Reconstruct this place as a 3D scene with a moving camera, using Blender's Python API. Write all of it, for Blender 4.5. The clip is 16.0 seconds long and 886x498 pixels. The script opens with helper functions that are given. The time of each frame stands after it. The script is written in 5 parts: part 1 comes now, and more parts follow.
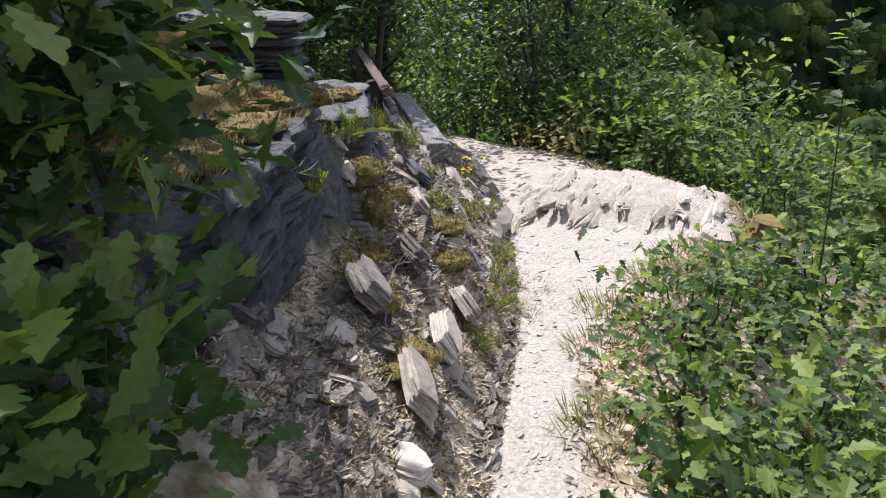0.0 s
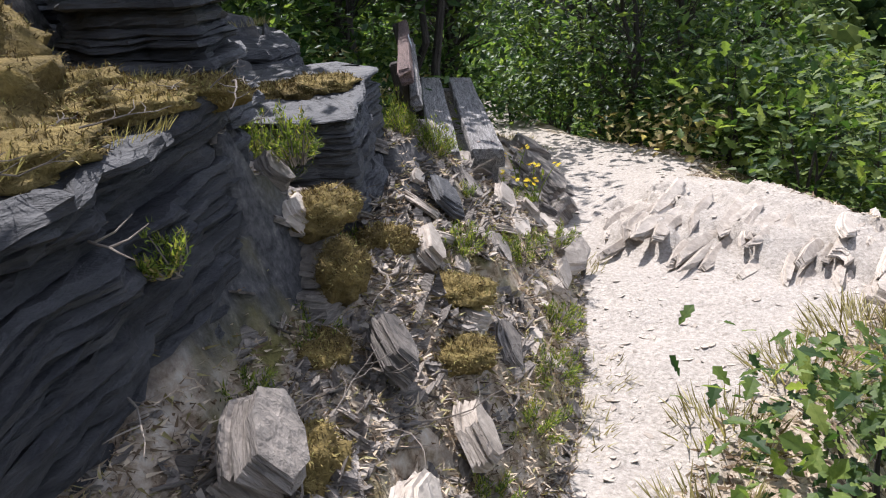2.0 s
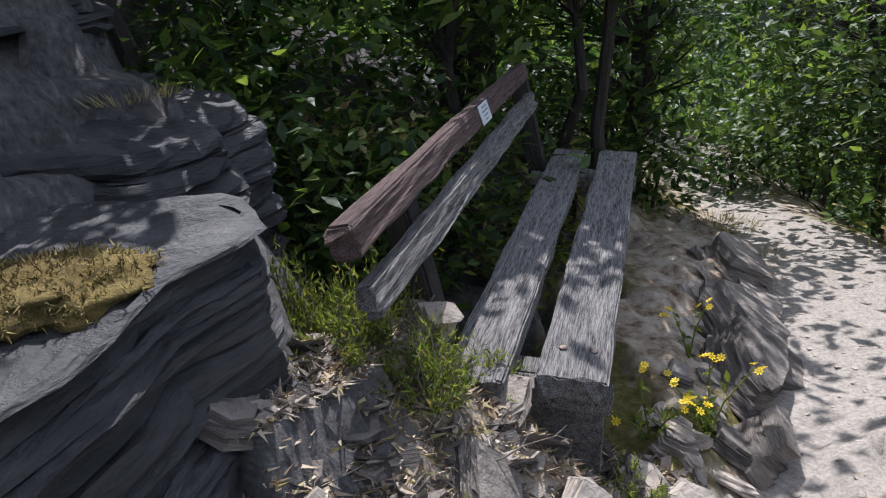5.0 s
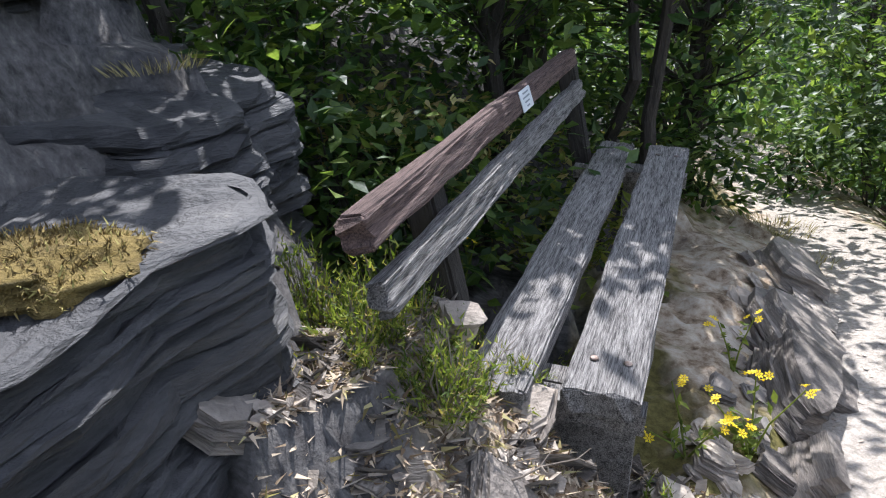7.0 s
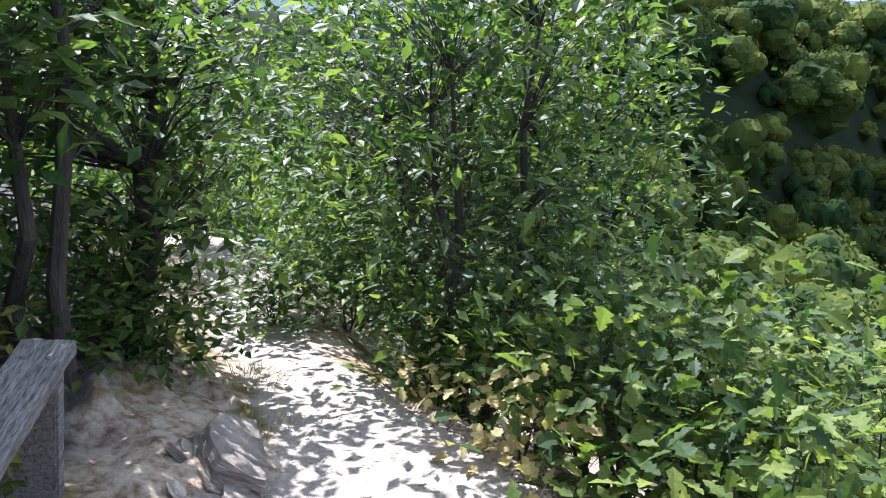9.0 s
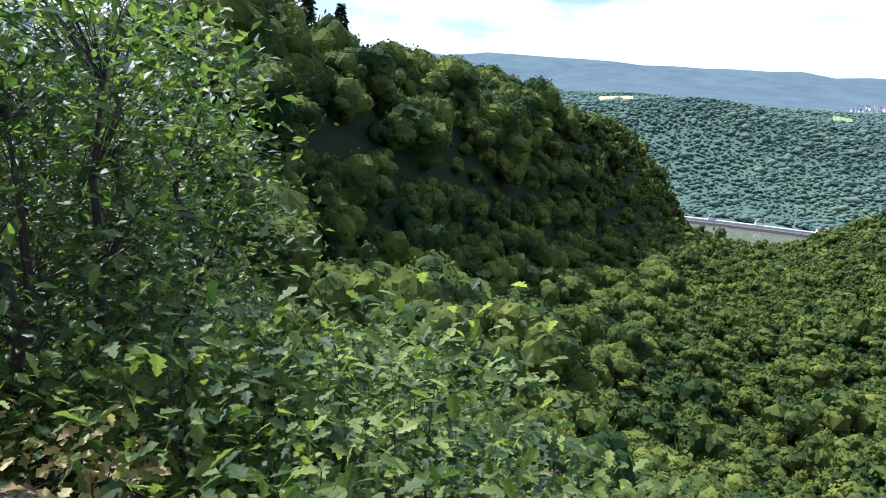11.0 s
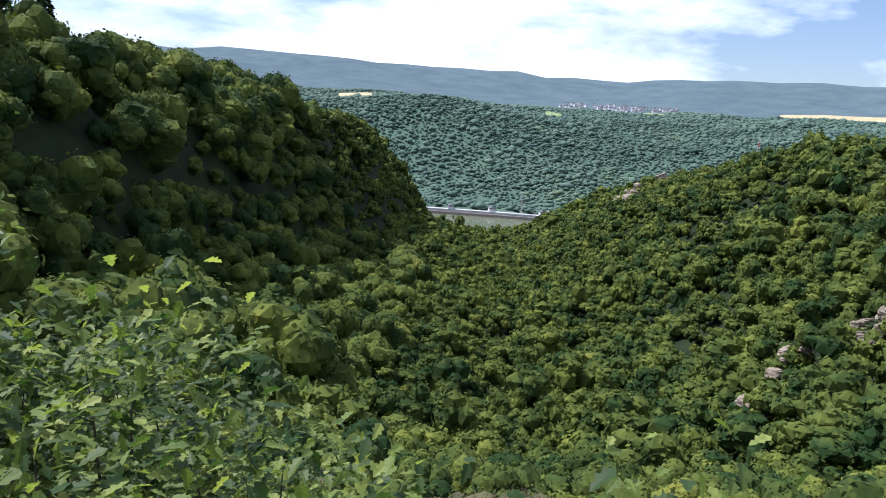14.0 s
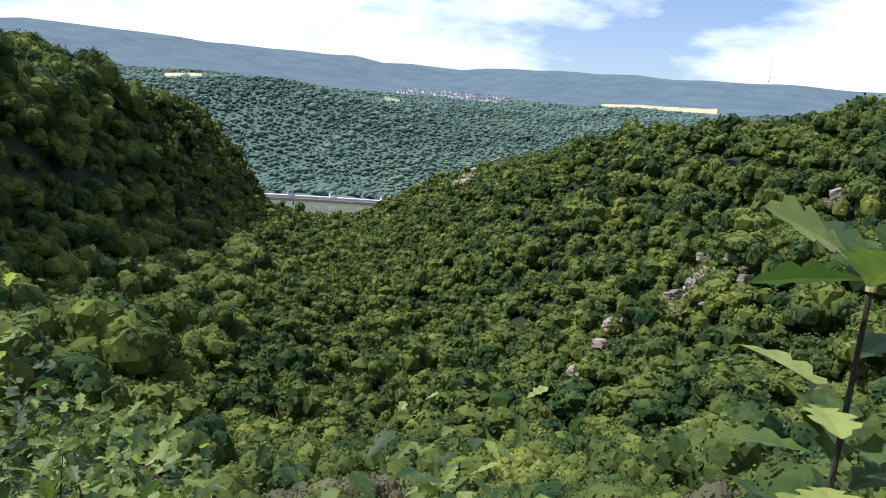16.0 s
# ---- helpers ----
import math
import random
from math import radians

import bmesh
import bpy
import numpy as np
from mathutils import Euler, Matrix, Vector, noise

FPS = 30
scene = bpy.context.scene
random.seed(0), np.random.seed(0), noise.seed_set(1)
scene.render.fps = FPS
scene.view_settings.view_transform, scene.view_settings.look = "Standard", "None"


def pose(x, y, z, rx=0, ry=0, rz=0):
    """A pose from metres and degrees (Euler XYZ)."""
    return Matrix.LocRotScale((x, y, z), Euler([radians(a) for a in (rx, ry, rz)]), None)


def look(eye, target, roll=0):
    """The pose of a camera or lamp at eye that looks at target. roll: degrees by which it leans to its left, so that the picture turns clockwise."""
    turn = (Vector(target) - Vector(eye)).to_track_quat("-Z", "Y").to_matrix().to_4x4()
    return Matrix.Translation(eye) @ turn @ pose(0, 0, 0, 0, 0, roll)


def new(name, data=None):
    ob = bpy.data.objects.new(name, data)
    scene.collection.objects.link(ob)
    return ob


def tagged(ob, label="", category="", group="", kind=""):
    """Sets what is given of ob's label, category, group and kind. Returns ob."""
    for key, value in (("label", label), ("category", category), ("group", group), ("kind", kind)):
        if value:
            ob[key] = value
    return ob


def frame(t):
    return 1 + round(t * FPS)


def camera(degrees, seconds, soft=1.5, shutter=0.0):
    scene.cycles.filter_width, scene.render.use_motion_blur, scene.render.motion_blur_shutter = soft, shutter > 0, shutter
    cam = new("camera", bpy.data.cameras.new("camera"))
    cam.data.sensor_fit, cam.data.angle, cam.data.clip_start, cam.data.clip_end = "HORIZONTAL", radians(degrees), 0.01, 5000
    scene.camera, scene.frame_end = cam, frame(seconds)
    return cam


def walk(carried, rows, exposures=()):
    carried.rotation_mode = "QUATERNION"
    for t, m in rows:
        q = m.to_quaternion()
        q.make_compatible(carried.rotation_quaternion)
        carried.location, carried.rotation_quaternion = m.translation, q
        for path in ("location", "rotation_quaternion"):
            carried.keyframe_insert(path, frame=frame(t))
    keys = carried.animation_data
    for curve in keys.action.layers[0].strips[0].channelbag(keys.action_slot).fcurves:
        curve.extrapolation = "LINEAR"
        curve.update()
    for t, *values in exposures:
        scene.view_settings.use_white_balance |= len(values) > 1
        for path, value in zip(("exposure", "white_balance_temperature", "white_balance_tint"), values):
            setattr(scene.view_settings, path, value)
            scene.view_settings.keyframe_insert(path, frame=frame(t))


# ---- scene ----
cam = camera(64.0, 16.0, soft=1.1)
PATH = [
    (0, (0.88, 1.405, 2.117), (0.578, 3.237, 1.373), -3.5),
    (0.5, (0.926, 1.646, 2.112), (0.601, 3.486, 1.399), -3.4),
    (1, (0.973, 2.043, 2.037), (0.587, 3.865, 1.308), -3.6),
    (1.5, (0.99, 2.445, 1.951), (0.526, 4.237, 1.194), -4.1),
    (2, (0.96, 2.846, 1.888), (0.371, 4.596, 1.119), -5.6),
    (2.5, (0.91, 3.218, 1.845), (0.142, 4.911, 1.108), -7.6),
    (3, (0.847, 3.607, 1.854), (-0.082, 5.229, 1.142), -7.2),
    (3.5, (0.877, 3.895, 1.83), (-0.139, 5.493, 1.188), -7.1),
    (4, (0.861, 4.363, 1.745), (-0.161, 5.962, 1.115), -9.2),
    (4.5, (0.822, 4.75, 1.781), (-0.234, 6.307, 1.101), -8.5),
    (5, (0.776, 5.028, 1.812), (-0.39, 6.504, 1.132), -7.8),
    (5.2, (0.759, 5.093, 1.812), (-0.458, 6.536, 1.152), -7.8),
    (7.3, (0.716, 5.18, 1.78), (-0.539, 6.562, 1.063), -6.2),
    (7.5, (0.689, 5.264, 1.787), (-0.534, 6.66, 1.041), -5.5),
    (8, (0.792, 5.534, 1.859), (-0.292, 7.046, 1.125), -2.9),
    (8.5, (0.963, 5.826, 1.955), (0.252, 7.59, 1.337), 0.3),
    (9, (1.017, 6.012, 1.97), (0.825, 7.933, 1.446), 1.3),
    (9.5, (1.09, 6.059, 2.049), (1.33, 7.987, 1.574), 2.3),
    (10, (1.229, 5.973, 2.101), (1.707, 7.868, 1.674), 3.1),
    (10.2, (1.288, 5.923, 2.13), (1.829, 7.802, 1.711), 3.5),
]
TURN = [
    (12.5, 1.259, 5.244, 2.095, 80.29, -3.85, -36.52),
    (13, 1.289, 5.234, 2.095, 80.29, -3.91, -39.08),
    (13.5, 1.329, 5.234, 2.085, 80.16, -3.85, -41.28),
    (14, 1.379, 5.224, 2.065, 80.04, -3.82, -43.54),
    (14.5, 1.449, 5.184, 2.045, 79.97, -3.93, -46.28),
    (15, 1.509, 5.144, 2.025, 79.92, -4.09, -49.57),
    (15.5, 1.559, 5.124, 1.995, 79.85, -4.34, -52.99),
    (16, 1.609, 5.114, 1.975, 79.8, -4.54, -56.31),
]
walk(cam, [(t, look(eye, target, roll)) for t, eye, target, roll in PATH] + [(t, pose(x, y, z, rx, ry, rz)) for t, x, y, z, rx, ry, rz in TURN],
     [(0.0, 0.80, 5900, 16), (4.0, 0.82, 5800, 17), (5.0, 0.45, 5750, 16), (7.5, 1.3, 5750, 14), (9.0, 1.5, 5550, 17), (10.0, 1.4, 5350, 17), (12.5, 0.70, 5600, 18), (16.0, 0.72, 5700, 20)])

# ---- light: high summer sun from the left, clear sky with fair-weather clouds
SUN_YAW, SUN_UP = 32.0, 57.0
world = bpy.data.worlds.new("sky")
scene.world = world
world.use_nodes = True
wn, wl = world.node_tree.nodes, world.node_tree.links
back = wn["Background"]
sky = wn.new("ShaderNodeTexSky")
sky.sky_type, sky.sun_disc = "NISHITA", False
sky.sun_elevation, sky.sun_rotation = radians(SUN_UP), radians(-SUN_YAW)
coord = wn.new("ShaderNodeTexCoord")
stretch = wn.new("ShaderNodeMapping")
stretch.inputs["Scale"].default_value = (2.0, 2.0, 7.0)
stretch.inputs["Location"].default_value = (0.35, 0.2, 0.1)
puffs = wn.new("ShaderNodeTexNoise")
puffs.inputs["Scale"].default_value, puffs.inputs["Detail"].default_value = 2.0, 6.0
puffs.inputs["Roughness"].default_value = 0.55
cover = wn.new("ShaderNodeValToRGB")
cover.color_ramp.elements[0].position, cover.color_ramp.elements[1].position = 0.40, 0.70
cloud = wn.new("ShaderNodeMix")
cloud.data_type = "RGBA"
cloud.inputs["B"].default_value = (12.6, 12.9, 13.4, 1)
wl.new(coord.outputs["Generated"], stretch.inputs["Vector"])
wl.new(stretch.outputs["Vector"], puffs.inputs["Vector"])
wl.new(puffs.outputs["Fac"], cover.inputs["Fac"])
wl.new(cover.outputs["Color"], cloud.inputs["Factor"])
wl.new(sky.outputs["Color"], cloud.inputs["A"])
wl.new(cloud.outputs["Result"], back.inputs["Color"])
back.inputs["Strength"].default_value = 0.09
sun = new("sun", bpy.data.lights.new("sun", "SUN"))
sun.data.energy, sun.data.angle, sun.data.color = 5.0, radians(0.53), (1.0, 0.95, 0.87)
to_sun = Vector((-math.sin(radians(SUN_YAW)) * math.cos(radians(SUN_UP)), math.cos(radians(SUN_YAW)) * math.cos(radians(SUN_UP)), math.sin(radians(SUN_UP))))
sun.matrix_world = look(to_sun * 60, (0, 0, 0))


# ---- materials
def shade(name, low, high, rough=0.85, scale=6.0, bump=0.3, bump_scale=40.0, island=0.0, leaf=0.0, metal=0.0, per_object=0.0, stretch=(1, 1, 1), third=None, patch=0.6, world_space=False, spread_at=0.16):
    """A two-scale surface: a wide patchiness and a fine grain between two colours, with relief."""
    m = bpy.data.materials.new(name)
    m.use_nodes = True
    n, l = m.node_tree.nodes, m.node_tree.links
    b = n["Principled BSDF"]
    b.inputs["Roughness"].default_value, b.inputs["Metallic"].default_value = rough, metal
    b.inputs["Specular IOR Level"].default_value = 0.35
    tc, mp = n.new("ShaderNodeTexCoord"), n.new("ShaderNodeMapping")
    mp.inputs["Scale"].default_value = stretch
    if world_space:
        l.new(n.new("ShaderNodeNewGeometry").outputs["Position"], mp.inputs["Vector"])
    else:
        l.new(tc.outputs["Object"], mp.inputs["Vector"])
    wide, fine = n.new("ShaderNodeTexNoise"), n.new("ShaderNodeTexNoise")
    wide.inputs["Scale"].default_value, wide.inputs["Detail"].default_value = scale, 5
    fine.inputs["Scale"].default_value, fine.inputs["Detail"].default_value = bump_scale, 6
    fine.inputs["Roughness"].default_value = 0.65
    l.new(mp.outputs["Vector"], wide.inputs["Vector"])
    l.new(mp.outputs["Vector"], fine.inputs["Vector"])
    mixed = n.new("ShaderNodeMath")
    mixed.operation = "MULTIPLY_ADD"
    mixed.inputs[1].default_value = patch
    l.new(wide.outputs["Fac"], mixed.inputs[0])
    part2 = n.new("ShaderNodeMath")
    part2.operation, part2.inputs[1].default_value = "MULTIPLY", 1 - patch
    l.new(fine.outputs["Fac"], part2.inputs[0])
    l.new(part2.outputs[0], mixed.inputs[2])
    value = mixed.outputs[0]
    if island or per_object:
        src = n.new("ShaderNodeNewGeometry").outputs["Random Per Island"] if island else n.new("ShaderNodeObjectInfo").outputs["Random"]
        amount = island or per_object
        shift = n.new("ShaderNodeMath")
        shift.operation, shift.inputs[1].default_value, shift.inputs[2].default_value = "MULTIPLY_ADD", amount, -amount / 2
        l.new(src, shift.inputs[0])
        add = n.new("ShaderNodeMath")
        l.new(value, add.inputs[0])
        l.new(shift.outputs[0], add.inputs[1])
        value = add.outputs[0]
    ramp = n.new("ShaderNodeValToRGB")
    e = ramp.color_ramp.elements
    e[0].position, e[1].position = 0.5 - spread_at, 0.5 + spread_at
    e[0].color, e[1].color = (*low, 1), (*high, 1)
    if third:
        x = e.new(0.8)
        x.color = (*third, 1)
    l.new(value, ramp.inputs["Fac"])
    l.new(ramp.outputs["Color"], b.inputs["Base Color"])
    if bump:
        bp = n.new("ShaderNodeBump")
        bp.inputs["Strength"].default_value, bp.inputs["Distance"].default_value = bump, 0.02
        l.new(fine.outputs["Fac"], bp.inputs["Height"])
        l.new(bp.outputs["Normal"], b.inputs["Normal"])
    if leaf:
        tr, mx = n.new("ShaderNodeBsdfTranslucent"), n.new("ShaderNodeMixShader")
        glow = n.new("ShaderNodeMix")
        glow.data_type, glow.blend_type = "RGBA", "MULTIPLY"
        glow.inputs["Factor"].default_value = 1.0
        glow.inputs["B"].default_value = (1.8, 1.85, 1.0, 1)
        l.new(ramp.outputs["Color"], glow.inputs["A"])
        l.new(glow.outputs["Result"], tr.inputs["Color"])
        mx.inputs["Fac"].default_value = leaf
        l.new(b.outputs["BSDF"], mx.inputs[1])
        l.new(tr.outputs["BSDF"], mx.inputs[2])
        l.new(mx.outputs["Shader"], n["Material Output"].inputs["Surface"])
    return m


M_WOOD = shade("weathered_oak", (0.055, 0.05, 0.048), (0.47, 0.44, 0.41), 0.85, 5, 1.0, 22, stretch=(0.9, 14, 14), patch=0.3, spread_at=0.11)
M_WOOD_BROWN = shade("brown_stained_wood", (0.06, 0.04, 0.036), (0.26, 0.175, 0.15), 0.85, 5, 0.9, 22, stretch=(0.9, 14, 14), patch=0.3, spread_at=0.12)
M_SLATE = shade("grey_slate", (0.07, 0.060, 0.052), (0.36, 0.31, 0.26), 0.7, 5, 1.0, 26, stretch=(1, 1, 7), per_object=0.15, third=(0.46, 0.40, 0.33))
# The same slate with the bank's shade put into its colour.
M_SLATE_SHADED = shade("shaded_slate", (0.022, 0.022, 0.025), (0.090, 0.087, 0.086), 0.6, 4, 0.9, 24, stretch=(1, 1, 5), per_object=0.15, third=(0.24, 0.22, 0.19))
M_SLATE_PALE = shade("sun_bleached_slate", (0.24, 0.20, 0.16), (0.55, 0.475, 0.39), 0.75, 5, 0.6, 34, stretch=(1, 1, 3), per_object=0.2)
M_MOSS = shade("dry_moss", (0.10, 0.07, 0.022), (0.30, 0.22, 0.07), 1.0, 9, 1.0, 90)
M_MOSS_TIP = shade("moss_tips", (0.09, 0.062, 0.022), (0.26, 0.19, 0.065), 1.0, 9, 0, 90, island=0.6, third=(0.34, 0.30, 0.10))
M_OAK = shade("oak_leaf", (0.028, 0.058, 0.014), (0.125, 0.175, 0.036), 0.55, 1.2, 0.1, 60, island=0.6, leaf=0.40, third=(0.23, 0.27, 0.07))
M_OAK.node_tree.nodes["Principled BSDF"].inputs["Specular IOR Level"].default_value = 0.25
# Darker copy of the oak leaf, with shade put into its colours.
M_LEAF_SHADED = shade("shade_leaf", (0.028, 0.060, 0.016), (0.100, 0.155, 0.034), 0.48, 1.0, 0.1, 60, island=0.6, leaf=0.42, third=(0.17, 0.22, 0.05))
M_LEAF_DRY = shade("withered_leaf", (0.27, 0.20, 0.08), (0.50, 0.45, 0.20), 0.7, 3, 0.1, 50, island=0.5, leaf=0.3)
M_HEATHER = shade("heather_green", (0.055, 0.085, 0.014), (0.23, 0.27, 0.045), 0.8, 6, 0, 50, island=0.6, leaf=0.35, third=(0.26, 0.20, 0.07))
M_GRASS_DRY = shade("dry_grass", (0.16, 0.13, 0.05), (0.40, 0.35, 0.17), 0.9, 4, 0, 50, island=0.6, leaf=0.2)
M_LITTER = shade("dead_plant_litter", (0.12, 0.08, 0.045), (0.50, 0.40, 0.28), 1.0, 3, 0, 50, island=0.7)
M_BARK = shade("oak_bark", (0.025, 0.022, 0.018), (0.085, 0.072, 0.06), 0.95, 6, 1.0, 30, stretch=(3, 3, 0.6))
M_TWIG = shade("dry_twig", (0.10, 0.08, 0.06), (0.27, 0.23, 0.19), 0.9, 8, 0.4, 50)
M_FLOWER = shade("yellow_petal", (0.70, 0.50, 0.01), (0.85, 0.68, 0.03), 0.6, 20, 0, 50, leaf=0.25)
M_PLAQUE = shade("white_enamel", (0.62, 0.64, 0.66), (0.74, 0.76, 0.78), 0.35, 12, 0.05, 60)
M_PRINT = shade("grey_print", (0.20, 0.23, 0.26), (0.28, 0.30, 0.33), 0.5, 12, 0, 60)
M_STEEL = shade("rusty_bolt", (0.12, 0.08, 0.06), (0.30, 0.26, 0.24), 0.5, 20, 0.3, 80, metal=0.8)
M_WOODS = shade("summer_canopy", (0.016, 0.036, 0.010), (0.094, 0.118, 0.022), 0.9, 0.10, 0, 1.5, island=0.12, leaf=0.10, third=(0.20, 0.20, 0.036), patch=0.8, spread_at=0.11)
M_WOODS.node_tree.nodes["Principled BSDF"].inputs["Specular IOR Level"].default_value = 0.1
M_SCRUB_BROWN = shade("brown_scrub", (0.035, 0.04, 0.018), (0.095, 0.085, 0.035), 0.9, 0.5, 0, 2, island=0.4, leaf=0.1)
# Woods across the river: a bluish cast of haze is put into the colour.
M_WOODS_HAZED = shade("hazed_canopy", (0.052, 0.092, 0.074), (0.080, 0.130, 0.092), 0.95, 0.006, 0, 0.4, island=0.2, third=(0.12, 0.165, 0.085), patch=0.9)
M_SPRUCE = shade("spruce_needles", (0.012, 0.030, 0.018), (0.04, 0.075, 0.04), 0.8, 2, 0, 30, island=0.4)
M_WATER = shade("river_water", (0.10, 0.115, 0.07), (0.13, 0.14, 0.09), 0.12, 0.01, 0.15, 0.3)
M_FIELD = shade("stubble_field", (0.26, 0.22, 0.11), (0.40, 0.34, 0.19), 0.95, 0.02, 0, 0.2)
M_MEADOW = shade("green_meadow", (0.12, 0.18, 0.07), (0.19, 0.25, 0.10), 0.95, 0.02, 0, 0.2)
M_HOUSE = shade("white_render", (0.42, 0.43, 0.44), (0.62, 0.62, 0.62), 0.8, 0.3, 0, 2)
M_ROOF = shade("slate_roof", (0.06, 0.065, 0.075), (0.16, 0.15, 0.15), 0.7, 0.3, 0, 2, per_object=0.4)
M_CONCRETE = shade("grey_concrete", (0.30, 0.30, 0.29), (0.46, 0.45, 0.43), 0.85, 0.05, 0, 1)
M_RED = shade("faded_red_paint", (0.38, 0.09, 0.06), (0.50, 0.14, 0.10), 0.7, 1, 0, 5)
M_CRAG = shade("pale_crag", (0.10, 0.08, 0.055), (0.30, 0.255, 0.195), 0.9, 0.3, 0.6, 2)


def ground_material():
    m = bpy.data.materials.new("hillside_ground")
    m.use_nodes = True
    n, l = m.node_tree.nodes, m.node_tree.links
    b = n["Principled BSDF"]
    b.inputs["Roughness"].default_value, b.inputs["Specular IOR Level"].default_value = 0.95, 0.05
    where = n.new("ShaderNodeNewGeometry").outputs["Position"]

    def noise_node(scale, detail=6, rough=0.6, stretch=None):
        x = n.new("ShaderNodeTexNoise")
        x.inputs["Scale"].default_value, x.inputs["Detail"].default_value, x.inputs["Roughness"].default_value = scale, detail, rough
        if stretch:
            mp = n.new("ShaderNodeMapping")
            mp.inputs["Scale"].default_value, mp.inputs["Rotation"].default_value = stretch, (0, 0, radians(-35))
            l.new(where, mp.inputs["Vector"])
            l.new(mp.outputs["Vector"], x.inputs["Vector"])
        else:
            l.new(where, x.inputs["Vector"])
        return x.outputs["Fac"]

    def ramp(fac, *stops):
        r = n.new("ShaderNodeValToRGB")
        e = r.color_ramp.elements
        while len(e) < len(stops):
            e.new(0.5)
        for k, (p, c) in enumerate(stops):
            e[k].position, e[k].color = p, (*c, 1)
        l.new(fac, r.inputs["Fac"])
        return r.outputs["Color"]

    def blend(fac, a, c):
        x = n.new("ShaderNodeMix")
        x.data_type = "RGBA"
        l.new(fac, x.inputs["Factor"])
        l.new(a, x.inputs["A"])
        l.new(c, x.inputs["B"])
        return x.outputs["Result"]

    grit, patches, soil = noise_node(55, 8, 0.75), noise_node(2.2), noise_node(12, 8, 0.7)
    trail = blend(patches, ramp(grit, (0.32, (0.19, 0.165, 0.135)), (0.60, (0.42, 0.375, 0.32))), ramp(grit, (0.32, (0.26, 0.23, 0.19)), (0.58, (0.47, 0.42, 0.365))))
    earth = ramp(soil, (0.30, (0.08, 0.055, 0.036)), (0.42, (0.27, 0.20, 0.135)), (0.52, (0.44, 0.36, 0.27)), (0.66, (0.56, 0.50, 0.41)))
    moss = ramp(noise_node(30, 8, 0.7), (0.3, (0.06, 0.055, 0.02)), (0.7, (0.22, 0.19, 0.07)))
    mossy = ramp(noise_node(1.7, 4), (0.50, (0, 0, 0)), (0.60, (1, 1, 1)))
    # Slate ground, kept darker than its sunlit tone to carry the bank's shade.
    rock = ramp(noise_node(9, 8, 0.7, (1, 5, 3)), (0.3, (0.032, 0.031, 0.034)), (0.58, (0.12, 0.115, 0.112)), (0.78, (0.26, 0.235, 0.205)))
    # Woodland floor, darkened in colour for the shade between the crowns.
    shaded_wood_floor = ramp(noise_node(0.08), (0.3, (0.010, 0.016, 0.009)), (0.7, (0.022, 0.032, 0.014)))

    def attribute(name):
        a = n.new("ShaderNodeAttribute")
        a.attribute_name = name
        return a.outputs["Fac"]

    bank = blend(attribute("stone"), blend(mossy, earth, moss), rock)
    near = blend(attribute("trail"), bank, trail)
    near_woods = blend(attribute("woods"), near, shaded_wood_floor)
    # Distant ground colours carry painted haze, bluer again on the ridge.
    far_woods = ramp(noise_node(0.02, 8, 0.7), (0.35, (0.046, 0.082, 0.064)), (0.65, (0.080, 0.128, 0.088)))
    hazed_ridge_woods = ramp(noise_node(0.008, 8, 0.7), (0.35, (0.060, 0.090, 0.104)), (0.65, (0.086, 0.122, 0.132)))
    full = blend(attribute("ridge"), blend(attribute("beyond"), near_woods, far_woods), hazed_ridge_woods)
    l.new(full, b.inputs["Base Color"])
    bp = n.new("ShaderNodeBump")
    bp.inputs["Strength"].default_value, bp.inputs["Distance"].default_value = 0.8, 0.03
    l.new(soil, bp.inputs["Height"])
    bp2 = n.new("ShaderNodeBump")
    bp2.inputs["Strength"].default_value, bp2.inputs["Distance"].default_value = 0.6, 0.008
    l.new(grit, bp2.inputs["Height"])
    l.new(bp.outputs["Normal"], bp2.inputs["Normal"])
    l.new(bp2.outputs["Normal"], b.inputs["Normal"])
    return m


M_GROUND = ground_material()


# ---- mesh helpers
def mesh_of(name, verts, faces, material):
    me = bpy.data.meshes.new(name)
    me.from_pydata(np.asarray(verts).tolist(), [], np.asarray(faces).tolist() if not isinstance(faces, list) else faces)
    me.materials.append(material)
    me.update()
    return me


def child(name, me, parent, label=""):
    ob = new(name, me)
    ob.parent = parent
    return tagged(ob, label)


def part(name, bm, material, parent, label=""):
    me = bpy.data.meshes.new(name)
    bm.to_mesh(me)
    bm.free()
    me.materials.append(material)
    return child(name, me, parent, label)


def lattice(xi, yi, seed):
    h = np.sin(xi * 127.1 + yi * 311.7 + seed * 74.7) * 43758.5453
    return h - np.floor(h)


def vnoise(x, y, seed=0):
    xi, yi = np.floor(x), np.floor(y)
    fx, fy = x - xi, y - yi
    fx, fy = fx * fx * (3 - 2 * fx), fy * fy * (3 - 2 * fy)
    a, b = lattice(xi, yi, seed), lattice(xi + 1, yi, seed)
    c, d = lattice(xi, yi + 1, seed), lattice(xi + 1, yi + 1, seed)
    return a + (b - a) * fx + (c - a) * fy + (a - b - c + d) * fx * fy


def fbm(x, y, octaves=4, seed=0):
    total, amp = 0, 0.5
    for k in range(octaves):
        total = total + amp * (vnoise(x * 2 ** k, y * 2 ** k, seed + k) - 0.5) * 2
        amp *= 0.5
    return total


